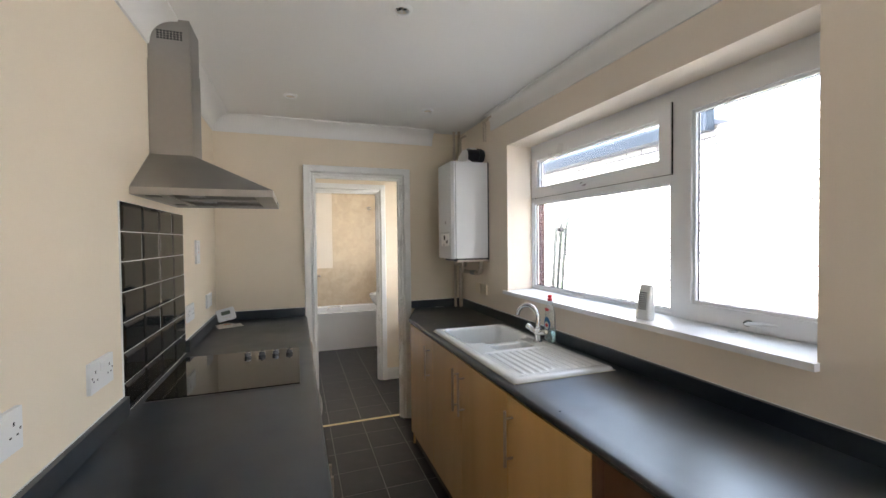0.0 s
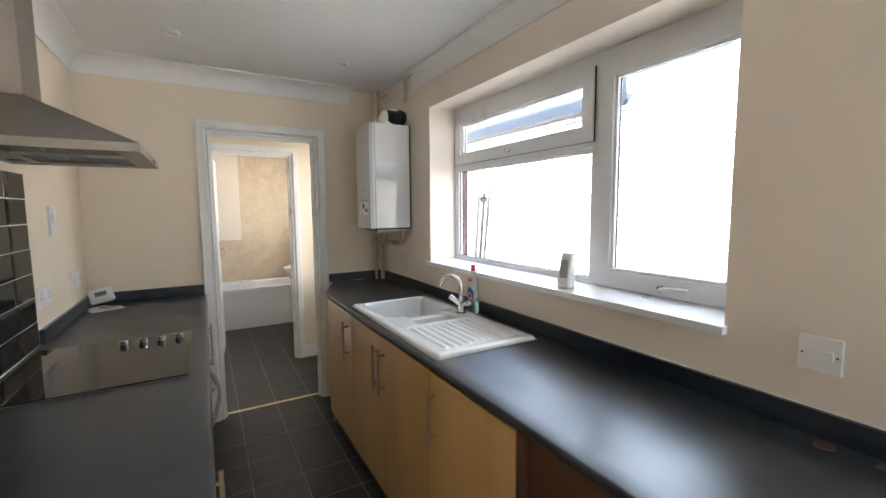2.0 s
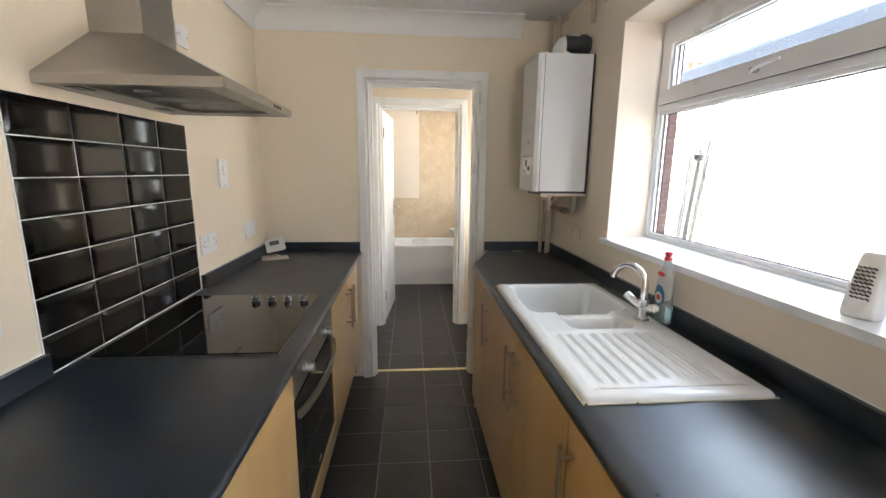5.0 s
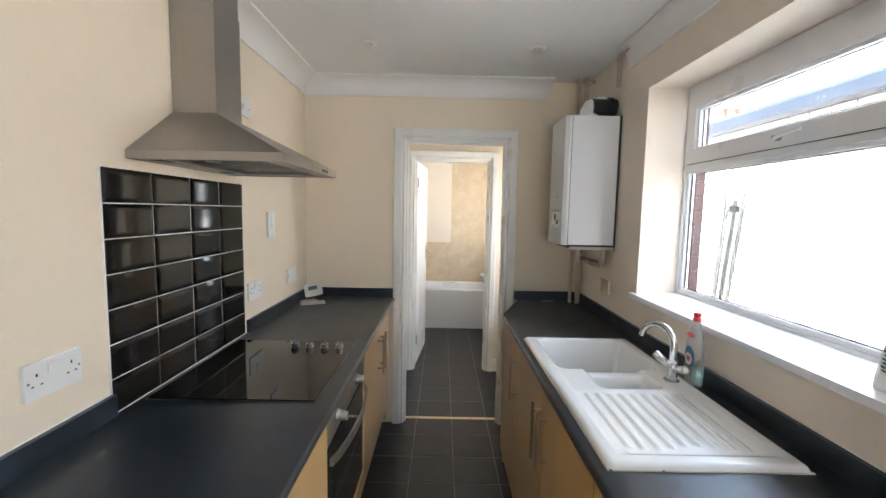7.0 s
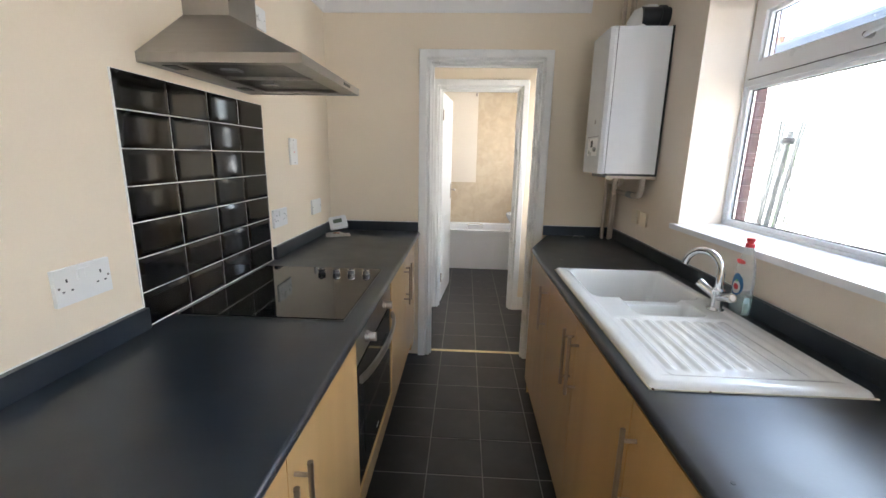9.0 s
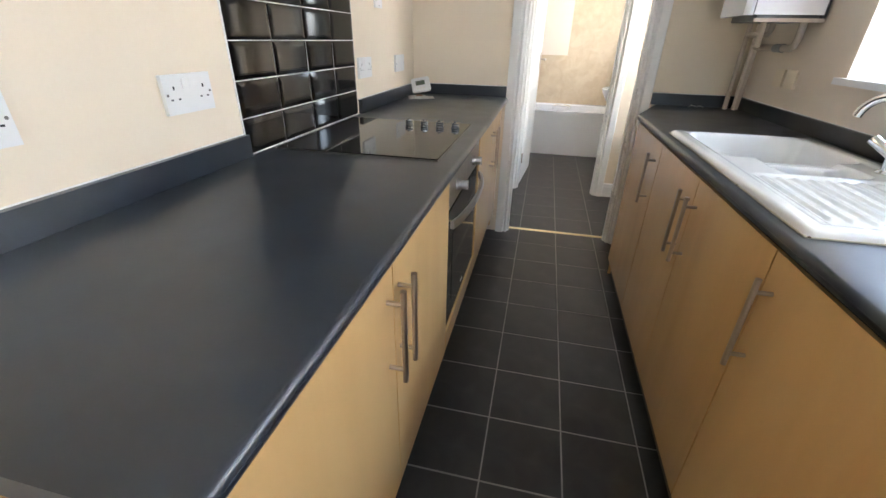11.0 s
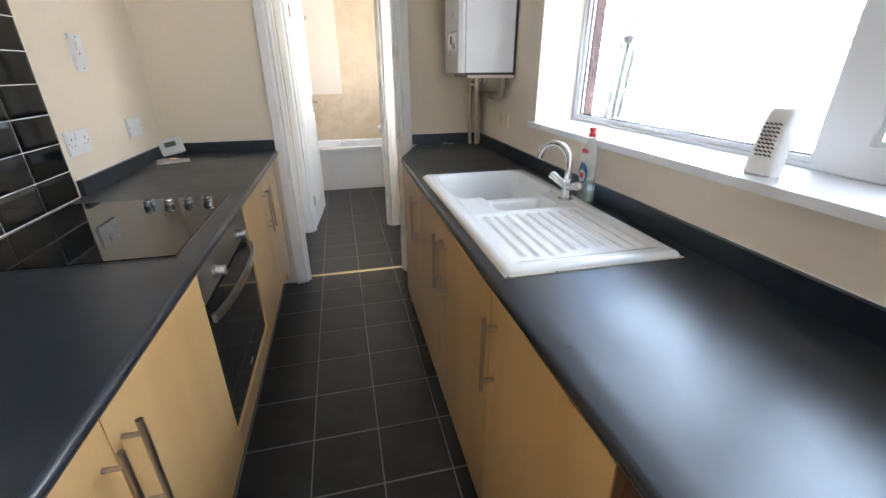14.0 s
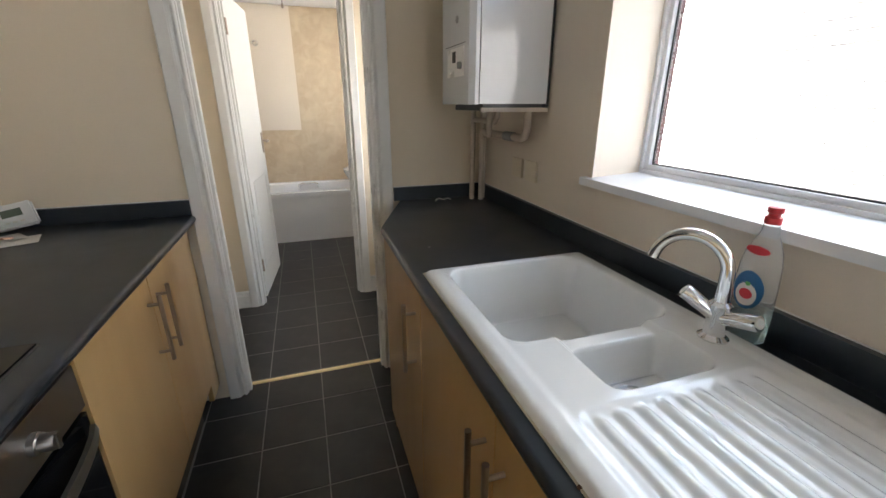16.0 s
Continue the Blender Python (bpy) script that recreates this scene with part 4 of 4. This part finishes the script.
def bottle():
    cx, cy, z = 1.304, 1.808, WT + 0.0005
    t = thing("dish_soap_bottle", (cx, cy, z), "clear washing-up liquid bottle with red cap behind the tap", "bottle")
    def body(profile, n=28):
        bm = bmesh.new()
        rings = []
        for wx, wy, h in profile:
            ring = []
            for k in range(n):
                a = 2 * math.pi * k / n
                c, d = math.cos(a), math.sin(a)
                ring.append(bm.verts.new((cx + wx * math.copysign(abs(c) ** 0.8, c), cy + wy * math.copysign(abs(d) ** 0.8, d), z + h)))
            rings.append(ring)
        for r, q in zip(rings, rings[1:]):
            for k in range(n):
                bm.faces.new((r[k], r[(k + 1) % n], q[(k + 1) % n], q[k]))
        bm.faces.new(rings[0][::-1])
        bm.faces.new(rings[-1])
        return bm
    part("shell", body([(0.018, 0.033, 0), (0.0215, 0.038, 0.006), (0.022, 0.039, 0.06), (0.0215, 0.036, 0.12), (0.021, 0.034, 0.150), (0.019, 0.029, 0.178), (0.016, 0.020, 0.198), (0.0125, 0.0135, 0.212), (0.0115, 0.0115, 0.236)]), BOTTLE_GLASS, t, "clear plastic bottle", smooth=True)
    part("liquid", body([(0.016, 0.031, 0.003), (0.0195, 0.0355, 0.008), (0.020, 0.0365, 0.055), (0.020, 0.036, 0.068)]), LIQUID, t, "teal washing-up liquid", smooth=True)
    c = part("cap", lathe([(0.0125, 0.229), (0.0132, 0.231), (0.0132, 0.241), (0.0100, 0.243), (0.0092, 0.247), (0.0122, 0.250), (0.0122, 0.258), (0.0085, 0.260)], (cx, cy, z), "z", 22), RED, t, "red push-pull cap", smooth=True)
    # labels on the room side
    def oval(y, h, ry, rz, off, m, nm, p):
        bm = bmesh.new()
        n = 24
        vs = []
        for k in range(n):
            a = 2 * math.pi * k / n
            yy, zz = y + ry * math.cos(a), h + rz * math.sin(a)
            vs.append(bm.verts.new((cx - 0.0222 * (1 - min(1, abs(yy - cy) / 0.041) ** 2.5) ** 0.4 - off, yy, z + zz)))
        bm.faces.new(vs)
        return part(nm, bm, m, p)
    lb = oval(cy - 0.002, 0.105, 0.027, 0.037, 0.0004, BLUE, "label", t)
    oval(cy - 0.001, 0.096, 0.019, 0.022, 0.0008, PAPER, "label_disc", lb)
    oval(cy - 0.001, 0.097, 0.012, 0.010, 0.0012, RED, "label_mark", lb)
    oval(cy - 0.001, 0.117, 0.005, 0.004, 0.0012, GREEN, "label_leaf", lb)
    oval(cy - 0.002, 0.182, 0.021, 0.008, 0.0005, RED, "neck_label", t)
    return t


bottle()


def air_freshener():
    cx, cy, z = 1.412, 1.268, 1.1247
    t = thing("air_freshener", (cx, cy, z), "white plastic air freshener with slotted front on the sill", "air freshener")
    turn = Matrix.Translation((cx, cy, z)) @ Matrix.Rotation(radians(12), 4, "Z")
    bm = bmesh.new()
    n, rings = 28, []
    for wx, wy, h, dx in ((0.024, 0.031, 0, 0), (0.027, 0.034, 0.004, 0), (0.027, 0.0335, 0.03, 0.002), (0.022, 0.0300, 0.085, 0.008), (0.016, 0.0260, 0.131, 0.014), (0.013, 0.0240, 0.141, 0.015), (0.009, 0.020, 0.146, 0.015)):
        ring = []
        for k in range(n):
            a = 2 * math.pi * k / n
            c, d = math.cos(a), math.sin(a)
            ring.append(bm.verts.new(turn @ Vector((dx + wx * math.copysign(abs(c) ** 0.55, c), wy * math.copysign(abs(d) ** 0.55, d), h))))
        rings.append(ring)
    for r, q in zip(rings, rings[1:]):
        for k in range(n):
            bm.faces.new((r[k], r[(k + 1) % n], q[(k + 1) % n], q[k]))
    bm.faces.new(rings[0][::-1])
    bm.faces.new(rings[-1])
    body = part("body", bm, WHITE_PLASTIC, t, smooth=True)
    for i in range(9):
        for j in range(4):
            h = 0.046 + i * 0.0085
            y = -0.0140 + j * 0.0092 + (0.0012 if i % 2 else -0.0012)
            xx = -0.0262 + (h - 0.03) * 0.125
            bm = bmesh.new()
            vs = [bm.verts.new(turn @ Vector((xx + (0 if q < 4 else 0.004), y + u, h + v))) for q, (u, v) in enumerate(((-0.0034, -0.0022), (0.0034, 0.0008), (0.0034, 0.0030), (-0.0034, 0.0000)) * 2)]
            for q in ((0, 1, 2, 3), (4, 7, 6, 5), (0, 4, 5, 1), (1, 5, 6, 2), (2, 6, 7, 3), (3, 7, 4, 0)):
                bm.faces.new([vs[k] for k in q])
            part("slot", bm, DARK_PLASTIC, body)
    return t


air_freshener()


def thermostat():
    t = thing("room_thermostat", (-0.44, 3.10, WT), "white digital thermostat leaning against the upstand", "thermostat")
    m = Matrix.Translation((-0.446, 3.110, WT + 0.0175)) @ Matrix.Rotation(radians(14), 4, "Z") @ Matrix.Rotation(radians(-20), 4, "X") @ Matrix.Rotation(radians(-11), 4, "Y")
    def put(name, a, mat, parent, label="", bevel=0.0):
        bm = box(*a)
        if bevel:
            bmesh.ops.bevel(bm, geom=bm.edges[:], offset=bevel, segments=3, affect="EDGES")
        bmesh.ops.transform(bm, matrix=m, verts=bm.verts)
        return part(name, bm, mat, parent, label)
    b = put("case", (-0.058, 0.058, -0.014, 0.014, 0, 0.086), WHITE_PLASTIC, t, "", 0.006)
    put("screen", (-0.030, 0.026, -0.0148, -0.0138, 0.040, 0.066), LCD, b)
    for k in range(3):
        put("button", (-0.028 + k * 0.020, -0.016 + k * 0.020, -0.0152, -0.0138, 0.018, 0.024), CREAM_PLASTIC, b)
    return t


thermostat()


def sheet(x, y, w, d, turn, z, label):
    bm = bmesh.new()
    rows = [[bm.verts.new((0, 0, 0)) for _ in range(7)] for _ in range(5)]
    for j, row in enumerate(rows):
        for i, v in enumerate(row):
            u, q = (i / 6 - 0.5) * w, (j / 4 - 0.5) * d
            a = radians(turn)
            v.co = (x + u * math.cos(a) - q * math.sin(a), y + u * math.sin(a) + q * math.cos(a), z + 0.002 * (i / 6) ** 2 + 0.001 * (j / 4))
    for j in range(4):
        for i in range(6):
            bm.faces.new((rows[j][i], rows[j][i + 1], rows[j + 1][i + 1], rows[j + 1][i]))
    top = bmesh.ops.extrude_face_region(bm, geom=bm.faces[:])
    bmesh.ops.translate(bm, verts=[v for v in top["geom"] if isinstance(v, bmesh.types.BMVert)], vec=(0, 0, 0.0008))
    tagged(part("leaflet", bm, PAPER), label, "paper")


sheet(-0.415, 2.975, 0.150, 0.105, 20, WT + 0.0006, "creased white instruction leaflet under the thermostat")
sheet(-0.445, 3.01, 0.100, 0.090, 42, WT + 0.0042, "second white leaflet lying across the first")
tagged(part("mounting_screws", tube([(-0.452, 2.995, WT + 0.011), (-0.430, 2.985, WT + 0.014), (-0.415, 3.0, WT + 0.010)], 0.004, 8), COPPER), "small bag of brass screws on leaflets", "screws")
tagged(part("loose_wire", tube([(1.085, 3.120, WT + 0.004), (1.105, 3.135, WT + 0.012), (1.13, 3.125, WT + 0.006), (1.15, 3.14, WT + 0.010), (1.165, 3.13, WT + 0.004)], 0.0028, 8), PAPER), "short loose white cable offcut on worktop", "cable")
for q in (0.370, 0.266):
    tagged(part("worktop_plug", lathe([(0.019, 0), (0.019, 0.002), (0.017, 0.003), (0.005, 0.003)], (1.300, q, WT + 0.0004), "z", 24), material("tan_plug", (0.13, 0.075, 0.042), 0.5)), "round tan plug covering a worktop hole", "hole cover", "worktop plugs")
tagged(part("worktop_chip", lathe([(0.0045, 0), (0.004, 0.0008)], (0.815, 1.035, WT + 0.0003), "z", 10), DARK_PLASTIC), "small dark chip on the worktop", "chip")
tagged(part("worktop_chip", lathe([(0.0050, 0), (0.004, 0.0008)], (0.876, 2.51, WT + 0.0003), "z", 10), GREY_PLASTIC), "small pale chip on the worktop", "chip")


# ---- bathroom ----
def bathtub():
    y0, y1, z = 5.60, BATH1 - 0.022, 0.505
    x0, x1 = XL + 0.002, XR - 0.002
    t = thing("bathtub", ((x0 + x1) / 2, y0, 0), "white acrylic bath with plain white side panel", "bathtub")
    part("side_panel", box(x0, x1, y0 + 0.012, y0 + 0.030, 0.001, z - 0.045), ACRYLIC, t, bevel=0.003)
    def h(x, y):
        d = rounded(x, y, x0 + 0.07, x1 - 0.07, y0 + 0.075, y1 - 0.075, 0.12)
        return z - 0.34 * smooth(0, -0.09, d)
    bm = bmesh.new()
    nx, ny = 64, 40
    g = [[bm.verts.new((x0 + (x1 - x0) * i / nx, y0 + (y1 - y0) * j / ny, h(x0 + (x1 - x0) * i / nx, y0 + (y1 - y0) * j / ny))) for i in range(nx + 1)] for j in range(ny + 1)]
    for j in range(ny):
        for i in range(nx):
            bm.faces.new((g[j][i], g[j][i + 1], g[j + 1][i + 1], g[j + 1][i]))
    lip = [bm.verts.new((x0 + (x1 - x0) * i / nx, y0, z - 0.045)) for i in range(nx + 1)]
    for i in range(nx):
        bm.faces.new((g[0][i], lip[i], lip[i + 1], g[0][i + 1]))
    tub = part("tub", bm, ACRYLIC, t, smooth=True)
    part("grab_handle", tube([(0.43, y1 - 0.10, z - 0.055), (0.44, y1 - 0.12, z - 0.02), (0.47, y1 - 0.13, z - 0.008), (0.60, y1 - 0.13, z - 0.008), (0.63, y1 - 0.12, z - 0.02), (0.64, y1 - 0.10, z - 0.055)], 0.011, 12), CHROME, t, "chrome grab handle", smooth=True)


bathtub()
structure("bath_wall_panel", box(XL + 0.001, XR - 0.001, BATH1 - 0.016, BATH1 - 0.001, 0.46, 2.268), BATH_PANEL, "mottled beige waterproof wall panel over the bath", "wall panel")
tagged(part("cream_board", box(XL + 0.001, 0.525, BATH1 - 0.034, BATH1 - 0.0165, 1.068, 2.266), REVEAL, bevel=0.002), "plain cream board fixed over the beige panel", "wall board")
for q in ((0.170, 1.905, 0.036), (1.070, 1.965, 0.018)):
    t = thing("shower_ring", (q[0], BATH1 - q[2], q[1]), "small chrome ring bracket on the bathroom wall", "wall bracket", "shower rings")
    part("stem", tube([(q[0], BATH1 - q[2], q[1]), (q[0], BATH1 - q[2] - 0.05, q[1])], 0.008, 10), CHROME, t, smooth=True)
    part("ring", tube([(q[0] + 0.026 * math.cos(a), BATH1 - q[2] - 0.055, q[1] + 0.020 * math.sin(a)) for a in (2 * math.pi * k / 16 for k in range(17))], 0.006, 8), CHROME, t, smooth=True)
pc = thing("pull_cord", (0.482, 5.41, 2.09), "light pull cord hanging from the bathroom ceiling", "pull cord")
part("cord", tube([(0.482, 5.41, 2.115), (0.482, 5.41, 2.262)], 0.0035, 8), GREY_PLASTIC, pc)
part("switch_box", lathe([(0.036, 0), (0.036, 0.016), (0.030, 0.022)], (0.482, 5.41, 2.268), "-z", 20), WHITE_PLASTIC, pc, smooth=True)
part("toggle", lathe([(0.006, 0), (0.011, 0.006), (0.008, 0.030), (0.004, 0.036)], (0.482, 5.41, 2.082), "z", 14), BRUSHED, pc, smooth=True)


def basin():
    cx, cy, z = 1.085, 4.72, 0.845
    t = thing("wash_basin", (cx, cy, 0), "white ceramic pedestal wash basin by the bathroom door", "basin")
    prof = [(0.10, -0.19), (0.17, -0.16), (0.23, -0.10), (0.268, -0.03), (0.275, 0.0), (0.262, 0.006), (0.235, 0.0), (0.20, -0.06), (0.12, -0.12), (0.02, -0.135)]
    bm = lathe(prof, (cx, cy, z), "z", 36)
    bmesh.ops.scale(bm, vec=(1.0, 0.82, 1), space=Matrix.Translation((-cx, -cy, 0)), verts=bm.verts)
    part("bowl", bm, CERAMIC, t, smooth=True)
    part("pedestal", lathe([(0.11, 0.001), (0.10, 0.03), (0.075, 0.10), (0.07, 0.40), (0.09, 0.66)], (cx + 0.06, cy, 0), "z", 28), CERAMIC, t, smooth=True)


basin()


def door_leaf():
    """The bathroom door, standing open into the bathroom."""
    t = thing("bathroom_door", (DX0 + 0.014, BATH0 + 0.004, 0.006), "white panelled bathroom door standing open", "door")
    m = Matrix.Translation((DX0 + 0.014, BATH0 + 0.026, 0.006)) @ Matrix.Rotation(radians(84.5), 4, "Z")
    W, HH, TH = 0.655, 1.962, 0.036
    def put(name, bm, mat, parent, label="", **k):
        bmesh.ops.transform(bm, matrix=m, verts=bm.verts)
        return part(name, bm, mat, parent, label, **k)
    leaf = put("leaf", box(0, W, 0, TH, 0, HH), DOOR_WHITE, t, bevel=0.002)
    for side, o in ((0, -1), (TH, 1)):
        for u0, u1, v0, v1 in ((0.10, 0.555, 0.18, 0.82),):
            bm = bmesh.new()
            for a, b, c, d in ((u0, u1, v0, v0 + 0.018), (u0, u1, v1 - 0.018, v1), (u0, u0 + 0.018, v0 + 0.018, v1 - 0.018), (u1 - 0.018, u1, v0 + 0.018, v1 - 0.018)):
                box(a, b, *sorted((side, side + o * 0.003)), c, d, bm)
            put("panel_moulding", bm, DOOR_WHITE, leaf)
    for side, o in ((0, -1), (TH, 1)):
        r = put("handle_plate", box(W - 0.075, W - 0.035, *sorted((side, side + o * 0.006)), 0.97, 1.12), BRUSHED, t)
        put("lever", tube([(W - 0.055, side, 1.06), (W - 0.055, side + o * 0.045, 1.06), (W - 0.075, side + o * 0.052, 1.06), (W - 0.155, side + o * 0.050, 1.058)], 0.008, 10), BRUSHED, r, smooth=True)
    for v in (0.2, 1.72):
        put("hinge", tube([(-0.004, -0.004, v), (-0.004, -0.004, v + 0.09)], 0.006, 8), BRUSHED, t)


door_leaf()


# ---- outside the window ----
NX = 3.80                        # neighbour's wall
nb = thing("neighbour_house", (NX, 2.0, -0.125), "neighbouring house wall of white painted brick", "house")
part("wall_core", box(NX + 0.001, NX + 0.25, -4.0, 8.5, -0.125, 2.54), SHADED_MORTAR, nb)
part("roof", prism([(NX - 0.02, 2.63), (NX + 2.4, 2.63), (NX + 2.4, 2.58), (NX - 0.02, 2.58)], "y", 2.82, 8.5), SLATE_ROOF, nb, "grey slate roof")
gut = part("gutter", prism([(NX + 0.004, 2.495), (NX - 0.055, 2.49), (NX - 0.095, 2.52), (NX - 0.105, 2.63), (NX - 0.098, 2.66), (NX + 0.004, 2.66)], "y", 2.81, 8.5), FASCIA, nb, "blue-grey gutter and fascia", bevel=0.004)
part("gutter_end", box(NX - 0.115, NX + 0.002, 2.76, 2.809, 2.49, 2.76), FASCIA, gut, bevel=0.004)

ch = thing("chimney_stack", (8.6, 12.4, 3.0), "distant brick chimney with terracotta pots", "chimney")
part("stack", box(8.2, 8.9, 12.1, 12.8, -0.12, 4.05), RED_BRICK, ch)
part("cap", box(8.12, 8.98, 12.02, 12.88, 4.05, 4.15), CONCRETE, ch)
for q in (0, 1):
    part("pot", lathe([(0.13, 0), (0.15, 0.04), (0.11, 0.10), (0.10, 0.38), (0.13, 0.42)], (8.38 + q * 0.36, 12.45, 4.15), "z", 16), TERRACOTTA, ch, smooth=True)


def airer():
    t = thing("rotary_airer", (2.76, 3.66, -0.125), "folded rotary washing line leaning by the white wall", "rotary airer")
    foot, top = Vector((2.79, 3.955, -0.125)), Vector((2.865, 3.872, 1.645))
    part("pole", tube([foot, top], 0.022, 12), GALV, t, smooth=True)
    way = (top - foot).normalized()
    s1 = way.orthogonal().normalized()
    s2 = way.cross(s1)
    part("hub", lathe([(0.03, 0), (0.045, 0.01), (0.045, 0.05), (0.03, 0.06)], top - way * 0.10, way, 14), DARK_PLASTIC, t, smooth=True)
    for k in range(4):
        a = math.pi / 4 + k * math.pi / 2
        o = s1 * math.cos(a) + s2 * math.sin(a)
        part("arm", tube([foot.lerp(top, 0.30) + o * 0.06, foot.lerp(top, 0.96) + o * 0.080, top + o * 0.092 + way * 0.07], 0.010, 8), GALV, t, smooth=True)
        part("arm_tip", tube([top + o * 0.092 + way * 0.065, top + o * 0.094 + way * 0.09], 0.012, 8), GREY_PLASTIC, t)
    for k in range(16):
        a = random.uniform(0, 2 * math.pi)
        o = s1 * math.cos(a) + s2 * math.sin(a)
        u = random.uniform(0.30, 0.62)
        part("line", tube([foot.lerp(top, 0.95) + o * 0.05, foot.lerp(top, 0.7) + o * random.uniform(0.09, 0.14), foot.lerp(top, u) + o * random.uniform(0.09, 0.17) + Vector((0, 0, -0.03)), foot.lerp(top, u + 0.06) + o * 0.05], 0.0035, 6), LINE_GREEN if k % 3 == 0 else GALV, t)


airer()
bush = thing("dead_branches", (2.70, 4.05, -0.125), "leafless dark twiggy branches beside the wall", "branches")
for k in range(14):
    p = Vector((2.70 + random.uniform(-0.1, 0.1), 4.02 + random.uniform(-0.12, 0.12), -0.125))
    pts = [p]
    for j in range(6):
        p = p + Vector((random.uniform(-0.09, 0.09), random.uniform(-0.10, 0.10), random.uniform(0.12, 0.20)))
        pts.append(p)
    part("branch", tube(pts, [0.012, 0.011, 0.009, 0.008, 0.006, 0.005, 0.003], 6), TWIG, bush)

# dried rain drops on the outside of the panes
def drops(parent, x, areas):
    bm = bmesh.new()
    for y0, y1, z0, z1, n in areas:
        for _ in range(n):
            y, z, r = random.uniform(y0, y1), random.uniform(z0, z1), random.choice((0.0009, 0.0012, 0.0016, 0.0024))
            c = bm.verts.new((x + r * 0.5, y, z))
            ring = [bm.verts.new((x, y + r * math.cos(a), z + 1.2 * r * math.sin(a))) for a in (2 * math.pi * k / 7 for k in range(7))]
            for k in range(7):
                bm.faces.new((c, ring[k], ring[(k + 1) % 7]))
    tagged(part("rain_drops", bm, WHITE_PLASTIC, parent), "", "", "", "stuff")


drops(bpy.data.objects["window_1"], FX0 + 0.0405, [(1.33, 2.38, 1.17, 1.69, 50), (2.27, 2.39, 1.17, 1.69, 70)])
drops(bpy.data.objects["window_1"], FX0 + 0.0265, [(1.36, 2.32, 1.82, 1.99, 150)])

# own outer leaf round the window
structure("outer_wall_south", box(FX1 + 0.001, 1.736, YB - 0.1, FY0 + 0.02, -0.12, 2.5), RED_BRICK, "red-brown brick outer wall", "wall")
structure("outer_wall_below", box(FX1 + 0.001, 1.736, FY0 + 0.02, 2.50, -0.12, FZ0 - 0.02), RED_BRICK, "red-brown brick outer wall", "wall")
structure("outer_wall_above", box(FX1 + 0.001, 1.736, FY0 + 0.02, 2.50, FZ1 - 0.01, 2.5), RED_BRICK, "red-brown brick outer wall", "wall")
outer = structure("outer_wall_north", box(FX1 + 0.001, 1.7355, 2.5058, 3.38, -0.12, 2.5), MORTAR, "red-brown brick outer wall beside the window", "wall")


def shared(name, bm, mat):
    bmesh.ops.recalc_face_normals(bm, faces=bm.faces)
    me = bpy.data.meshes.new(name)
    bm.to_mesh(me)
    bm.free()
    me.materials.append(mat)
    return me


def block(dx, dy, dz, b):
    """A box with its outer corner edges cut, from its low corner."""
    bm = box(0, dx, 0, dy, 0, dz)
    bmesh.ops.bevel(bm, geom=bm.edges[:], offset=b, segments=1, affect="EDGES")
    return bm


whole, half = shared("brick", block(0.090, 0.215, 0.065, 0.003), RED_BRICK), shared("brick", block(0.090, 0.1025, 0.065, 0.003), RED_BRICK)
for r in range(20):
    y = 2.504
    for k in range(3):
        me = half if (r % 2 and k == 0) else whole
        o = new("brick", me)
        o.parent = outer
        o.location = (FX1 + 0.0015 + random.uniform(0, 0.002), y + random.uniform(-0.001, 0.001), 0.86 + r * 0.075)
        y += 0.1125 if me == half else 0.225

# painted bricks of the neighbour's wall: those seen through the window singly, the rest in one mesh
wb = shared("brick", block(0.02, 0.2155, 0.0635, 0.005), WHITE_BRICK)
rest, count = bmesh.new(), 0
for r in range(35):
    z = -0.11 + r * 0.075
    for k in range(56):
        y = -4.0 + k * 0.225 + (0.1125 if r % 2 else 0)
        if y > 8.2:
            continue
        if 0.95 < z < 2.5 and 1.55 < y < 5.0 and count < 300:
            o = new("brick", wb)
            o.parent = nb
            o.location = Vector((NX - 0.004 + random.uniform(-0.0015, 0.0015), y, z)) - ORIGIN["neighbour_house"]
            count += 1
        else:
            d = random.uniform(-0.0015, 0.0015)
            box(NX - 0.004 + d, NX + 0.01, y, y + 0.2155, z, z + 0.0635, rest)
tagged(part("brickwork", rest, WHITE_BRICK, nb), "", "", "", "stuff")

# ---- floor tiles ----
floor_ob = bpy.data.objects["floor"]
PX, PY, X0, Y0, J = 0.2535, 0.2505, 0.2405, 1.549, 0.0044
cache = {}
for i in range(-4, 6):
    for j in range(-13, 20):
        a, b = max(XL, X0 + i * PX), min(XR, X0 + (i + 1) * PX)
        c, d = max(YB, Y0 + j * PY), min(BATH1, Y0 + (j + 1) * PY)
        if b - a < 0.02 or d - c < 0.02 or c > 5.65:
            continue
        if c < 2.95 and c > 0.58 and (b < 0.0 or a > 0.83):
            continue
        key = (round(b - a, 3), round(d - c, 3))
        if key not in cache:
            bm = box(J / 2, key[0] - J / 2, J / 2, key[1] - J / 2, -0.003, 0.0)
            bmesh.ops.bevel(bm, geom=[e for e in bm.edges if all(v.co.z > -0.001 for v in e.verts)], offset=0.0012, segments=1, affect="EDGES")
            cache[key] = shared("tile", bm, FLOOR_TILE)
        o = new("tile", cache[key])
        o.parent = floor_ob
        o.location = (a, c, 0.0)
